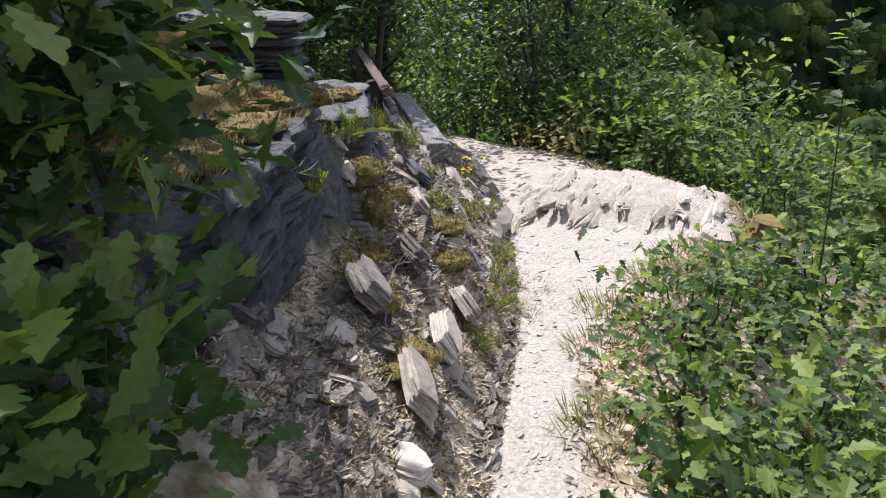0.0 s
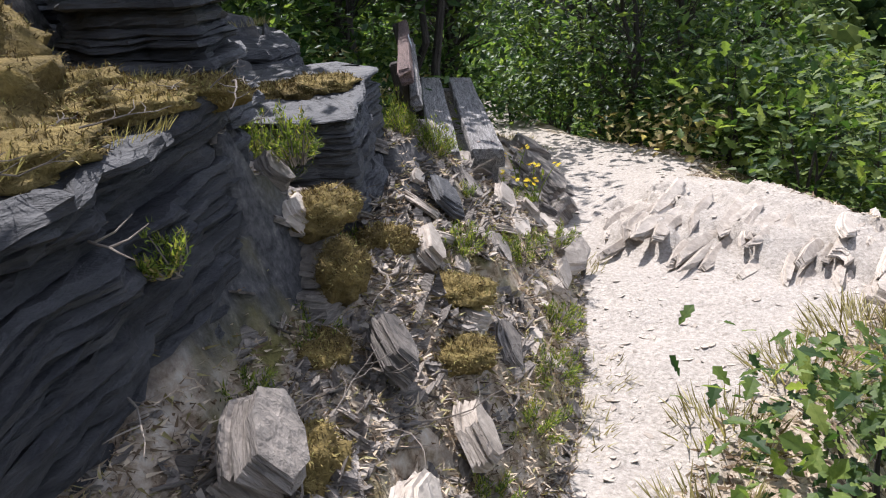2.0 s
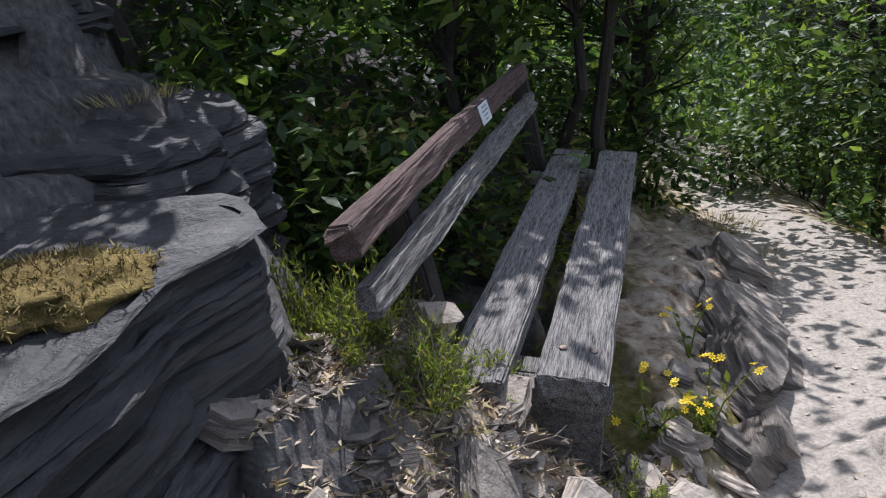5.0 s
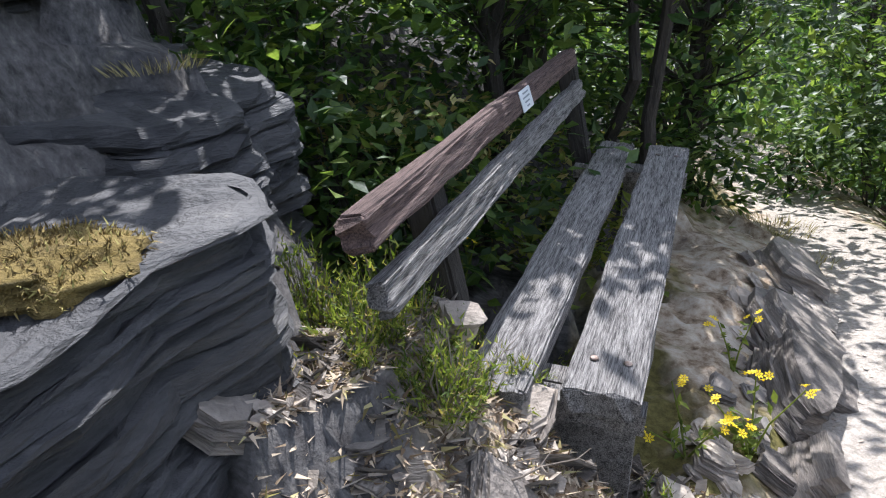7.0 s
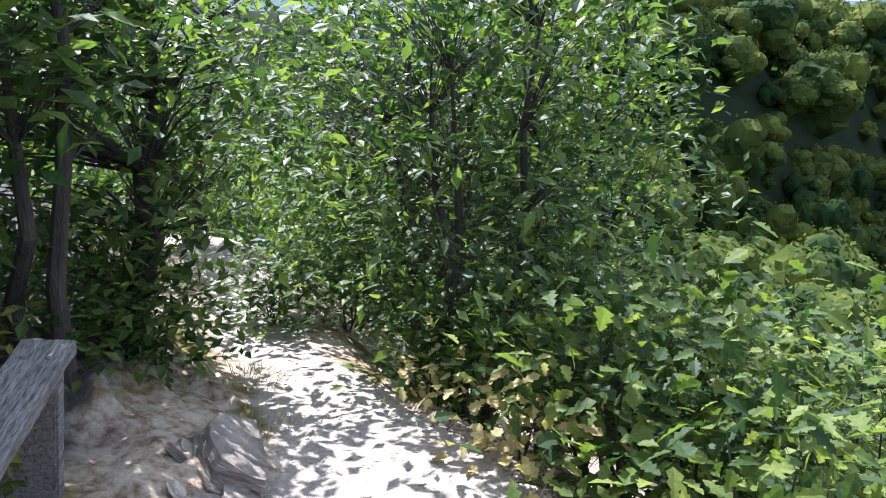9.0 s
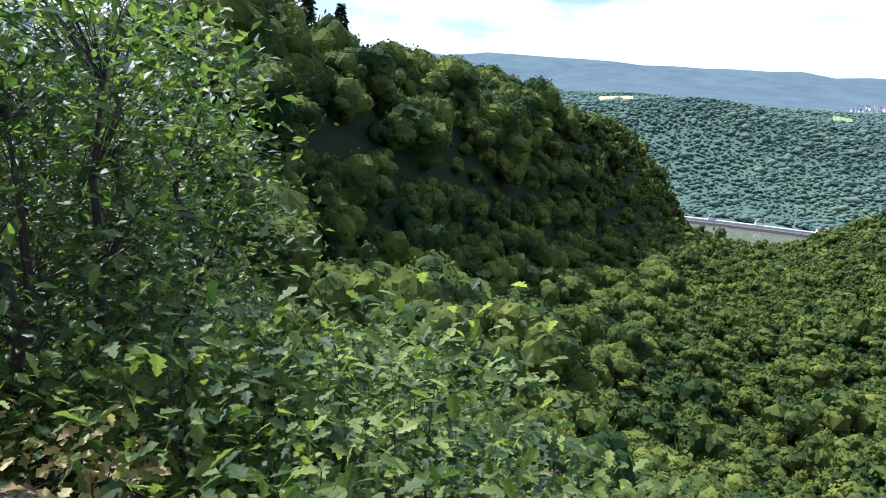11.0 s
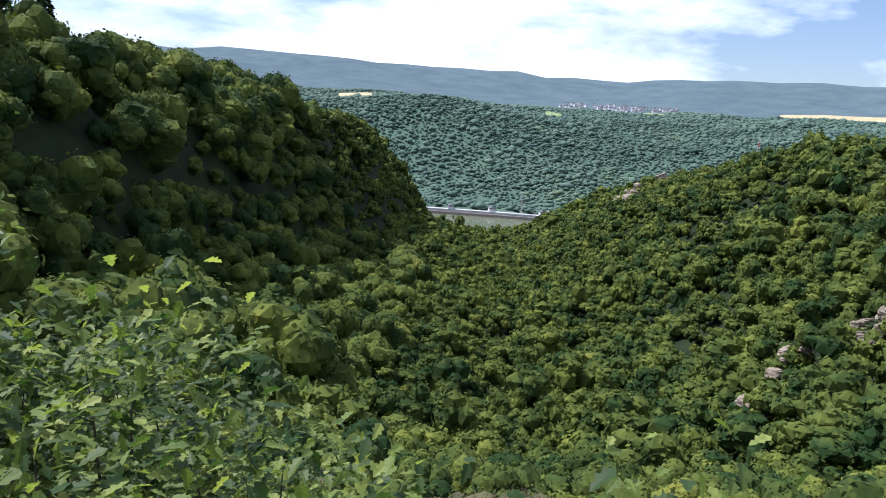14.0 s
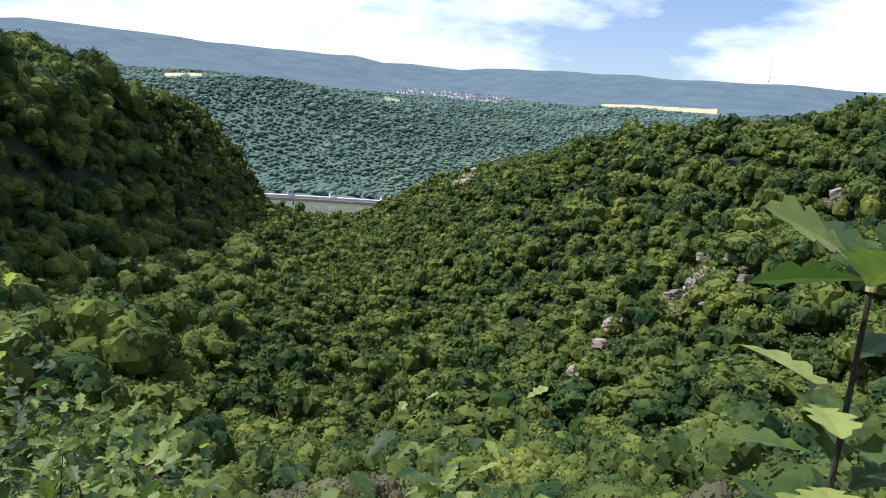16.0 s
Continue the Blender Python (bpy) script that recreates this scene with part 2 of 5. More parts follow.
def blocks(x, y, wide, deep, turn, seed):
    """Broken rock: jittered cells of their own height and tilt. Gives height -0.5..0.5."""
    c, s = math.cos(turn), math.sin(turn)
    u, v = (x * c + y * s) / wide, (-x * s + y * c) / deep
    ui, vi = np.floor(u), np.floor(v)
    best, value = np.full(np.shape(u), 9.0), np.zeros(np.shape(u))
    for du in (-1, 0, 1):
        for dv in (-1, 0, 1):
            cu, cv = ui + du, vi + dv
            px, py = cu + 0.1 + 0.8 * lattice(cu, cv, seed), cv + 0.1 + 0.8 * lattice(cu, cv, seed + 5)
            dist = (u - px) ** 2 + (v - py) ** 2
            h = lattice(cu, cv, seed + 9) - 0.5 + (u - px) * (lattice(cu, cv, seed + 11) - 0.5) * 0.9 + (v - py) * (lattice(cu, cv, seed + 13) - 0.5) * 0.9
            closer = dist < best
            best, value = np.where(closer, dist, best), np.where(closer, h, value)
    return value


def smooth(a, b, x):
    t = np.clip((x - a) / (b - a), 0, 1)
    return t * t * (3 - 2 * t)


# ---- lie of the land
PATH_Y = [-6, 0, 3.4, 4.6, 5.0, 5.35, 5.85, 6.2, 6.6, 7.2, 8.0, 8.7, 9.1, 9.6, 10.3, 12.0, 16.0]
PATH_L = [0.6, 0.6, 0.62, 0.66, 0.65, 0.62, 0.57, 0.52, 0.45, 0.32, 0.12, -0.02, -0.15, -0.45, -0.85, -1.8, -4.5]
PATH_R = [1.15, 1.1, 1.0, 1.08, 1.2, 1.4, 1.8, 2.1, 2.15, 1.7, 1.2, 1.2, 0.95, 0.43, -0.2, -1.1, -3.8]
PATH_Z = [(-6, 1.3), (0, 0.72), (1.6, 0.58), (3.4, 0.42), (5, 0.30), (7, 0.27), (9, 0.15), (10.4, 0.0), (12, -0.1), (16, 0.2)]
AXIS = radians(-47)
AHEAD = (-math.sin(AXIS), math.cos(AXIS))
RIVER = -160.0


def path_level(y):
    return np.interp(y, [p[0] for p in PATH_Z], [p[1] for p in PATH_Z])


def along(x, y):
    return (x - 1.3) * AHEAD[0] + (y - 5.2) * AHEAD[1], (x - 1.3) * AHEAD[1] - (y - 5.2) * AHEAD[0]


def valley(x, y):
    u, v = along(x, y)
    r = np.hypot(x - 1.3, y - 5.2)
    bearing = np.degrees(np.arctan2(-(x - 1.3), y - 5.2))
    floor = np.interp(u, [-400, -60, 0, 8, 40, 110, 160, 400, 900, 1060, 1100], [90, 22, 0, -5, -22, -55, -63, -88, -140, -158, -175])
    left = np.interp(u, [-400, 0, 170, 246, 480, 640, 780, 1000, 1080, 1130], [90, 11, 7, 8, 2, -22, -50, -128, -160, -175])
    right = np.interp(u, [-400, 0, 184, 330, 523, 823, 1100, 1200], [90, 10, 6, -4, -28, -71, -120, -175])
    z = floor + (left - floor) * np.interp(-v, [0, 15, 45, 62, 86, 125], [0, 0.04, 0.17, 0.28, 0.92, 1.0]) + (right - floor) * smooth(22, 160, v)
    z = z + fbm(x / 55, y / 55, 3, 3) * np.clip(r / 40, 0, 6) * smooth(1150, 950, u)
    z = np.where(u > 1100, -175, z)
    far = np.interp(r, [0, 1290, 1330, 1420, 1750, 2050, 2300, 3000, 3500, 4250, 4600, 9000], [-175, -175, -154, -150, -70, 25, 55, 112, 172, 338, 340, 250])
    hill = 62 * np.exp(-((bearing + 42) / 8.5) ** 2 - ((r - 1960) / 330) ** 2) - 55 * np.exp(-((bearing + 61) / 7) ** 2 - ((r - 1900) / 350) ** 2)
    far = far + smooth(3200, 4000, r) * (13 * np.sin(bearing / 6.3 + 0.6) + 8 * np.sin(bearing / 2.7) + 4 * np.sin(bearing * 1.13))
    far = far + hill + fbm(x / 420, y / 420, 4, 8) * 26 * smooth(1400, 2300, r) * (1 - 0.6 * smooth(3800, 4300, r))
    return np.where((u > 600) & (r > 1180), np.maximum(np.where(u > 1060, -175, z), far), z)


def land(x, y, detail=True):
    xl, xr, base = np.interp(y, PATH_Y, PATH_L), np.interp(y, PATH_Y, PATH_R), path_level(y)
    wob = fbm(y * 1.6, x * 0 + 3, 3, 21) * 0.07
    s, s2 = xl + wob - x, x - xr - wob
    wall = np.interp(s, [0, 0.12, 0.3, 0.62, 0.72, 0.80, 1.15, 1.25, 1.6, 1.7, 2.3, 4, 9], [0, 0.15, 0.32, 0.54, 0.72, 1.05, 1.15, 1.4, 1.5, 1.85, 2.0, 2.9, 5.6])
    shelf = np.interp(s, [0, 0.12, 0.3, 0.45, 0.62, 0.75, 1.2, 1.4, 1.55, 1.9, 2.0, 4, 9], [0, 0.20, 0.40, 0.53, 0.64, 0.78, 0.86, 1.1, 1.4, 1.6, 1.9, 3.0, 5.6])
    k0 = smooth(4.55, 4.85, y)
    steep = wall * (1 - k0) + shelf * k0
    terrace = np.interp(s, [0, 0.12, 0.3, 0.9, 1.35, 1.7, 2.2, 4, 9], [0, 0.10, 0.19, 0.26, 0.34, 0.75, 1.1, 2.2, 5.4])
    gentle = np.interp(s, [0, 0.3, 1.0, 2.0, 4, 9], [0, 0.08, 0.3, 0.8, 1.8, 4.0])
    k1, k2 = smooth(6.15, 6.5, y), smooth(8.2, 9.2, y)
    bank = (steep * (1 - k1) + terrace * k1) * (1 - k2) + gentle * k2
    drop = -np.interp(s2, [0, 0.25, 0.8, 2, 5, 9], [0, 0.05, 0.38, 1.25, 3.6, 6.6])
    ledge = 0.13 * smooth(6.35, 6.9, y + 0.25 * (x - 1)) * smooth(8.4, 7.4, y) * smooth(0.5, 1.0, x) * smooth(0.25, 0.0, s2)
    z = base + np.where(s > 0, bank, 0) + np.where(s2 > 0, drop, 0) + ledge
    if detail:
        rough = smooth(0.0, 0.25, s) * smooth(7, 3, s) * (1 - 0.6 * smooth(0.85, 1.15, s))
        rubble = 1 - 0.78 * smooth(0.9, 0.6, s)
        z = z + rough * rubble * (0.34 * blocks(x, y, 0.30, 0.50, 0.5, 2) + 0.17 * blocks(x, y, 0.11, 0.20, 0.7, 7) + 0.05 * fbm(x * 9, y * 9, 3, 5))
        slab = smooth(6.25, 6.7, y + 0.25 * (x - 1)) * smooth(0.3, 0.8, x) * smooth(7.9, 7.2, y) * (s < 0.05) * smooth(0.3, 0.0, s2)
        z = z + slab * 0.085 * blocks(x, y, 0.10, 0.42, 0.45, 4)
        z = z + 0.02 * fbm(x * 2.3, y * 2.3, 3, 6) + 0.012 * fbm(x * 12, y * 12, 3, 9)
        z = z + smooth(0.05, 0.5, s2) * 0.10 * fbm(x * 3, y * 3, 4, 12)
    if detail:
        bed = z + 0.16 * x + 0.07 * y + 0.05 * fbm(x * 1.7, y * 1.7, 3, 51)
        for deep, seed in ((0.15, 0), (0.047, 1)):
            q = bed / deep + seed * 0.4
            step = (np.floor(q) + smooth(0.72, 1.0, q - np.floor(q))) * deep - seed * 0.4 * deep
            z = z + (step - bed) * 0.85 * smooth(0.62, 0.8, s) * smooth(5, 3, s) * (1 - smooth(6.6, 7.4, y))
            bed = step
    far = smooth(5.0, 14.0, np.hypot(x - 0.9, (y - 5.5) * 0.75))
    return z * (1 - far) + valley(x, y) * far, s, s2, far


def level(x, y):
    return float(land(np.array([float(x)]), np.array([float(y)]))[0][0])


def graded(lo, hi, step, out, growth=1.08):
    core = np.arange(lo, hi, step)
    arm, d, gap = [], 0.0, step
    while d < out:
        gap *= growth
        d += gap
        arm.append(d)
    arm = np.array(arm)
    return np.concatenate([(lo - arm)[::-1], core, core[-1] + arm])


def build_ground():
    gx, gy = graded(-2.0, 2.6, 0.034, 5200), graded(2.0, 9.6, 0.040, 5200)
    X, Y = np.meshgrid(gx, gy)
    Z, s, s2, far = land(X, Y)
    nx, ny = len(gx), len(gy)
    i = np.arange(nx * ny).reshape(ny, nx)
    quads = np.stack([i[:-1, :-1], i[:-1, 1:], i[1:, 1:], i[1:, :-1]], -1).reshape(-1, 4)
    me = bpy.data.meshes.new("ground")
    me.vertices.add(nx * ny)
    me.vertices.foreach_set("co", np.stack([X, Y, Z], -1).ravel())
    me.loops.add(len(quads) * 4)
    me.loops.foreach_set("vertex_index", quads.ravel())
    me.polygons.add(len(quads))
    me.polygons.foreach_set("loop_start", np.arange(len(quads)) * 4)
    me.update(calc_edges=True)
    me.materials.append(M_GROUND)
    edge = fbm(X * 7, Y * 7, 3, 31) * 0.09
    trail = smooth(0.06, -0.06, s + edge) * smooth(0.10, -0.06, s2 + edge)
    slope = np.hypot(np.gradient(Z, axis=1) / np.gradient(X, axis=1), np.gradient(Z, axis=0) / np.gradient(Y, axis=0))
    stone = np.clip(smooth(1.6, 2.8, slope) + smooth(0.35, 0.5, vnoise(X * 2.1, Y * 1.4, 40) - 0.35) * 0.8, 0, 1) * (1 - smooth(0, 0.3, s2))
    # Upper bank takes the dark rock colour; wider at y 4.9-6.1 to paint shade.
    stone = np.maximum(stone * (1 - 0.95 * smooth(0.70, 0.5, s)), 0.95 * smooth(0.72, 0.98, s + 0.25 * fbm(X * 3, Y * 3, 3, 44) + 0.4 * smooth(4.9, 5.3, Y) * smooth(6.1, 5.7, Y)))
    # beyond and ridge blend in the haze-tinted ground colours by distance.
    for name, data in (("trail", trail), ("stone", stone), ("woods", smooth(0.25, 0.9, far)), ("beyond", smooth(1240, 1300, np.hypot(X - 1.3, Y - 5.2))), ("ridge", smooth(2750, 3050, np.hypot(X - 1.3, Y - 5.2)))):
        me.attributes.new(name, "FLOAT", "POINT").data.foreach_set("value", data.ravel().astype(np.float32))
    return tagged(new("ground", me), "stony hillside with a pale slate trail above a wooded valley", "ground", kind="structure")


build_ground()


# ---- leaves and plants
def outline(kind):
    """A leaf in its own plane, stalk at the origin, tip at (0, 1)."""
    if kind == "oak":
        half = [(0.02, 0.0), (0.17, 0.24), (0.10, 0.34), (0.30, 0.50), (0.18, 0.60), (0.28, 0.78), (0.0, 1.0)]
    elif kind == "oak_fine":
        half = [(0.02, 0.0), (0.09, 0.15), (0.19, 0.23), (0.12, 0.32), (0.26, 0.42), (0.30, 0.51), (0.18, 0.57), (0.30, 0.68), (0.25, 0.78), (0.15, 0.81), (0.12, 0.92), (0.0, 1.0)]
    elif kind == "oval":
        half = [(0.02, 0.0), (0.24, 0.45), (0.0, 1.0)]
    elif kind == "blade":
        half = [(0.02, 0.0), (0.025, 0.5), (0.0, 1.0)]
    else:
        half = [(0.0, 0.0), (0.42, 0.45), (0.0, 1.0)]
    if kind == "needle":
        return np.array([(-0.13, 0, 0), (0.13, 0, 0), (0.0, 1, -0.1)]), np.array([(0, 1, 2)])
    if kind == "clump":
        return np.array([(0, 0, 0), (0.45, 0.45, -0.1), (0, 1, -0.1), (-0.45, 0.45, -0.1)]), np.array([(0, 1, 2), (0, 2, 3)])
    pts, tris = [], []
    k = len(half)
    for x, y in half:
        pts.append((x, y, 0.22 * x - 0.12 * y * y))
    for x, y in half[:-1]:
        pts.append((-x, y, 0.22 * x - 0.12 * y * y))
    ribs = len(pts)
    for x, y in half[:-1]:
        pts.append((0, y, -0.12 * y * y))
    for a in range(k - 1):
        r0 = ribs + a
        r1 = ribs + a + 1 if a < k - 2 else k - 1
        l0, l1 = k + a, (k + a + 1 if a < k - 2 else k - 1)
        tris += [(r0, a, a + 1), (r0, l1, l0)]
        if r1 != k - 1:
            tris += [(r0, a + 1, r1), (r0, r1, l1)]
    return np.array(pts), np.array(tris)


SHAPES = {k: outline(k) for k in ("oak", "oak_fine", "oval", "blade", "needle", "clump")}


def leaves(places, ways, sizes, kind, rng, droop=0.3):
    """Many leaves as one mesh's data: each stands at a place and points along its way."""
    pts, tris = SHAPES[kind]
    n = len(places)
    ways = ways / np.maximum(np.linalg.norm(ways, axis=1, keepdims=True), 1e-6)
    up = np.tile([0.0, 0.0, 1.0], (n, 1)) + rng.normal(0, droop, (n, 3))
    side = np.cross(ways, up)
    side /= np.maximum(np.linalg.norm(side, axis=1, keepdims=True), 1e-6)
    nrm = np.cross(side, ways)
    v = places[:, None] + sizes[:, None, None] * (pts[None, :, 0:1] * side[:, None] + pts[None, :, 1:2] * ways[:, None] + pts[None, :, 2:3] * nrm[:, None])
    f = tris[None] + (np.arange(n) * len(pts))[:, None, None]
    return v.reshape(-1, 3), f.reshape(-1, 3)


def tube(points, radii, sides=5):
    """A bent, tapering round bar: verts and faces."""
    points = np.array(points, float)
    verts, faces = [], []
    for k, (p, r) in enumerate(zip(points, radii)):
        d = points[min(k + 1, len(points) - 1)] - points[max(k - 1, 0)]
        d /= max(np.linalg.norm(d), 1e-6)
        a = np.cross(d, (0.3, 0.9, 0.2))
        a /= max(np.linalg.norm(a), 1e-6)
        b = np.cross(d, a)
        for j in range(sides):
            w = 2 * math.pi * j / sides
            verts.append(p + r * (math.cos(w) * a + math.sin(w) * b))
    for k in range(len(points) - 1):
        for j in range(sides):
            faces.append((k * sides + j, k * sides + (j + 1) % sides, (k + 1) * sides + (j + 1) % sides, (k + 1) * sides + j))
    faces.append(tuple(range(sides))[::-1])
    faces.append(tuple(range(len(points) * sides - sides, len(points) * sides)))
    return verts, faces


def joined(pieces):
    verts, faces, base = [], [], 0
    for v, f in pieces:
        verts.extend(v)
        faces.extend([tuple(i + base for i in q) for q in f])
        base += len(v)
    return verts, faces


def plant(name, label, category, x, y, height, spread, tips, per_tip, size, kind, leaf_mat, seed, stems=4, stem_r=0.012, low=0.15, lean=(0, 0), group="", bark=None, base_z=None, bushy=1.5, core=0.3):
    """A shrub or tree: bent stems that fork to twig tips, leaves in sprays round the tips."""
    rng = np.random.default_rng(seed)
    z0 = level(x, y) - 0.04 if base_z is None else base_z
    root = new(name)
    root.location = (x, y, z0)
    tagged(root, label, category, group)
    lobes = rng.normal(0, 1, (7, 3))
    lobes /= np.linalg.norm(lobes, axis=1, keepdims=True)
    ends = []
    while len(ends) < tips:
        d = rng.normal(0, 1, 3)
        d /= np.linalg.norm(d)
        lump = 0.68 + 0.42 * max(0.0, float((lobes @ d).max())) ** 3
        rad = rng.uniform(core, 1.0) ** 0.45 * lump
        p = np.array([d[0] * spread * rad, d[1] * spread * rad, height * (0.55 + 0.47 * d[2] * rad)])
        if p[2] > height * low:
            ends.append(p + np.array([lean[0], lean[1], 0]) * (p[2] / height))
    ends = np.array(ends)
    heads = []
    for k in range(stems):
        w = 2 * math.pi * k / stems + rng.uniform(-0.5, 0.5)
        reach = spread * rng.uniform(0.1, 0.55)
        top = np.array([math.cos(w) * reach + lean[0] * 0.7, math.sin(w) * reach + lean[1] * 0.7, height * rng.uniform(0.6, 0.9)])
        foot = np.array([math.cos(w), math.sin(w), 0]) * stem_r * 1.3
        mids = [foot + (top - foot) * t + rng.normal(0, 0.018 * height * (0 < t < 1), 3) * np.array([1, 1, 0.2]) for t in (0, 0.2, 0.4, 0.6, 0.8, 1)]
        v, f = tube(mids, [stem_r * q for q in (1.3, 1.0, 0.85, 0.65, 0.45, 0.2)], 7)
        child("trunk" if category == "tree" else "stem", mesh_of("stem", v, f, bark or M_BARK), root)
        heads.append(np.array(mids))
    bars = []
    for e in ends:
        best = None
        for m in heads:
            drop = np.linalg.norm(m - e, axis=1) + np.where(m[:, 2] > e[2] - 0.05 * height, 9, 0)
            j = int(np.argmin(drop))
            if best is None or drop[j] < best[0]:
                best = (drop[j], m[j])
        a = best[1]
        mid = a * 0.5 + e * 0.5 + np.array([0, 0, 0.05 * np.linalg.norm(e - a)]) + rng.normal(0, 0.06 * np.linalg.norm(e - a), 3)
        bars.append(tube([a, mid, e], [stem_r * 0.13, stem_r * 0.08, stem_r * 0.03], 3))
    v, f = joined(bars)
    child("twig_work", mesh_of("twig_work", v, f, bark or M_BARK), root)
    n = tips * per_tip
    which = np.repeat(np.arange(tips), per_tip)
    out = rng.normal(0, 1, (n, 3)) * np.array([1, 1, 0.5]) + np.array([0, 0, 0.1])
    out /= np.linalg.norm(out, axis=1, keepdims=True)
    away = ends[which] - np.array([lean[0] * 0.5, lean[1] * 0.5, height * 0.45])
    away /= np.linalg.norm(away, axis=1, keepdims=True)
    places = ends[which] + rng.normal(0, size * bushy, (n, 3)) * np.array([1, 1, 0.7])
    v, f = leaves(places, out + 0.45 * away, size * rng.uniform(0.55, 1.3, n), kind, rng, 0.4)
    child("foliage", mesh_of("foliage", v, f, leaf_mat), root)
    return root


def tuft(name, label, category, x, y, height, spread, count, material, seed, group="", z=None):
    """A cushion of upright sprigs or blades."""
    rng = np.random.default_rng(seed)
    root_z = level(x, y) if z is None else z
    a, r = rng.uniform(0, 2 * math.pi, count), spread * np.sqrt(rng.uniform(0, 1, count))
    ground = land(x + r * np.cos(a), y + r * np.sin(a))[0] if z is None else np.full(count, z)
    places = np.stack([r * np.cos(a), r * np.sin(a), ground - root_z - 0.02], -1)
    ways = np.stack([np.cos(a) * (0.25 + r / spread * 0.6), np.sin(a) * (0.25 + r / spread * 0.6), np.ones(count)], -1) + rng.normal(0, 0.28, (count, 3))
    v, f = leaves(places, ways, height * rng.uniform(0.5, 1.15, count), "blade", rng, 0.9)
    ob = new(name, mesh_of(name, v, f, material))
    ob.location = (x, y, root_z)
    return tagged(ob, label, category, group)


def heather(x, y, high, spread_r, count, seed, z=None, material=None, name="heather_tuft", label="low wiry heather with yellow-green shoots"):
    """A loose dome of short upright sprigs on thin wiry stems."""
    rng = np.random.default_rng(seed)
    root_z = level(x, y) - 0.02 if z is None else z
    root = new(name)
    root.location = (x, y, root_z)
    tagged(root, label, "heather", "heather and grass tufts")
    shoots = max(10, count // 22)
    a, r = rng.uniform(0, 2 * math.pi, shoots), spread_r * np.sqrt(rng.uniform(0, 1, shoots))
    tops = np.stack([r * np.cos(a), r * np.sin(a), high * (1.05 - 0.6 * (r / spread_r) ** 2) * rng.uniform(0.55, 1.1, shoots)], -1)
    feet = tops * np.array([0.35, 0.35, 0.0])
    v, f = joined([tube([p, p * 0.5 + q * 0.5 + rng.normal(0, 0.012, 3), q], [0.003, 0.0022, 0.001], 3) for p, q in zip(feet, tops)])
    child("stem_work", mesh_of("stem_work", v, f, M_TWIG), root)
    which = rng.integers(0, shoots, count * 2)
    t = rng.uniform(0.30, 1.05, count * 2)[:, None]
    places = feet[which] * (1 - t) + tops[which] * t + rng.normal(0, 0.007, (count * 2, 3))
    ways = (tops[which] - feet[which]) / high + rng.normal(0, 0.55, (count * 2, 3)) + np.array([0, 0, 0.25])
    v, f = leaves(places, ways, rng.uniform(0.010, 0.026, count * 2), "needle", rng, 0.8)
    child("shoot_mass", mesh_of("shoot_mass", v, f, material or M_HEATHER), root)
    return root


# ---- the bench, on its terrace beside the trail
def plank(length, wide, thick, seed, cuts=14, wear=0.004):
    """A weathered board along x, its top at z = 0, with worn, uneven edges and split ends."""
    rng = random.Random(seed)
    bm = bmesh.new()
    bmesh.ops.create_cube(bm, size=1)
    bmesh.ops.scale(bm, vec=(length, wide, thick), verts=bm.verts)
    bmesh.ops.translate(bm, vec=(length / 2, wide / 2, -thick / 2), verts=bm.verts)
    long_edges = [e for e in bm.edges if abs((e.verts[0].co - e.verts[1].co).x) > length * 0.9]
    bmesh.ops.subdivide_edges(bm, edges=long_edges, cuts=cuts, use_grid_fill=True)
    cross = [e for e in bm.edges if abs((e.verts[0].co - e.verts[1].co).y) > wide * 0.9]
    bmesh.ops.subdivide_edges(bm, edges=cross, cuts=5, use_grid_fill=True)
    for v in bm.verts:
        end = v.co.x < 0.01 or v.co.x > length - 0.01
        v.co += Vector((rng.uniform(-0.012, 0.006) * end, rng.uniform(-wear, wear), rng.uniform(-wear, wear) * 0.6))
    hard = [e for e in bm.edges if e.is_manifold and e.calc_face_angle(0) > 1.0]
    bmesh.ops.bevel(bm, geom=hard, offset=0.006, segments=2, affect="EDGES")
    return bm


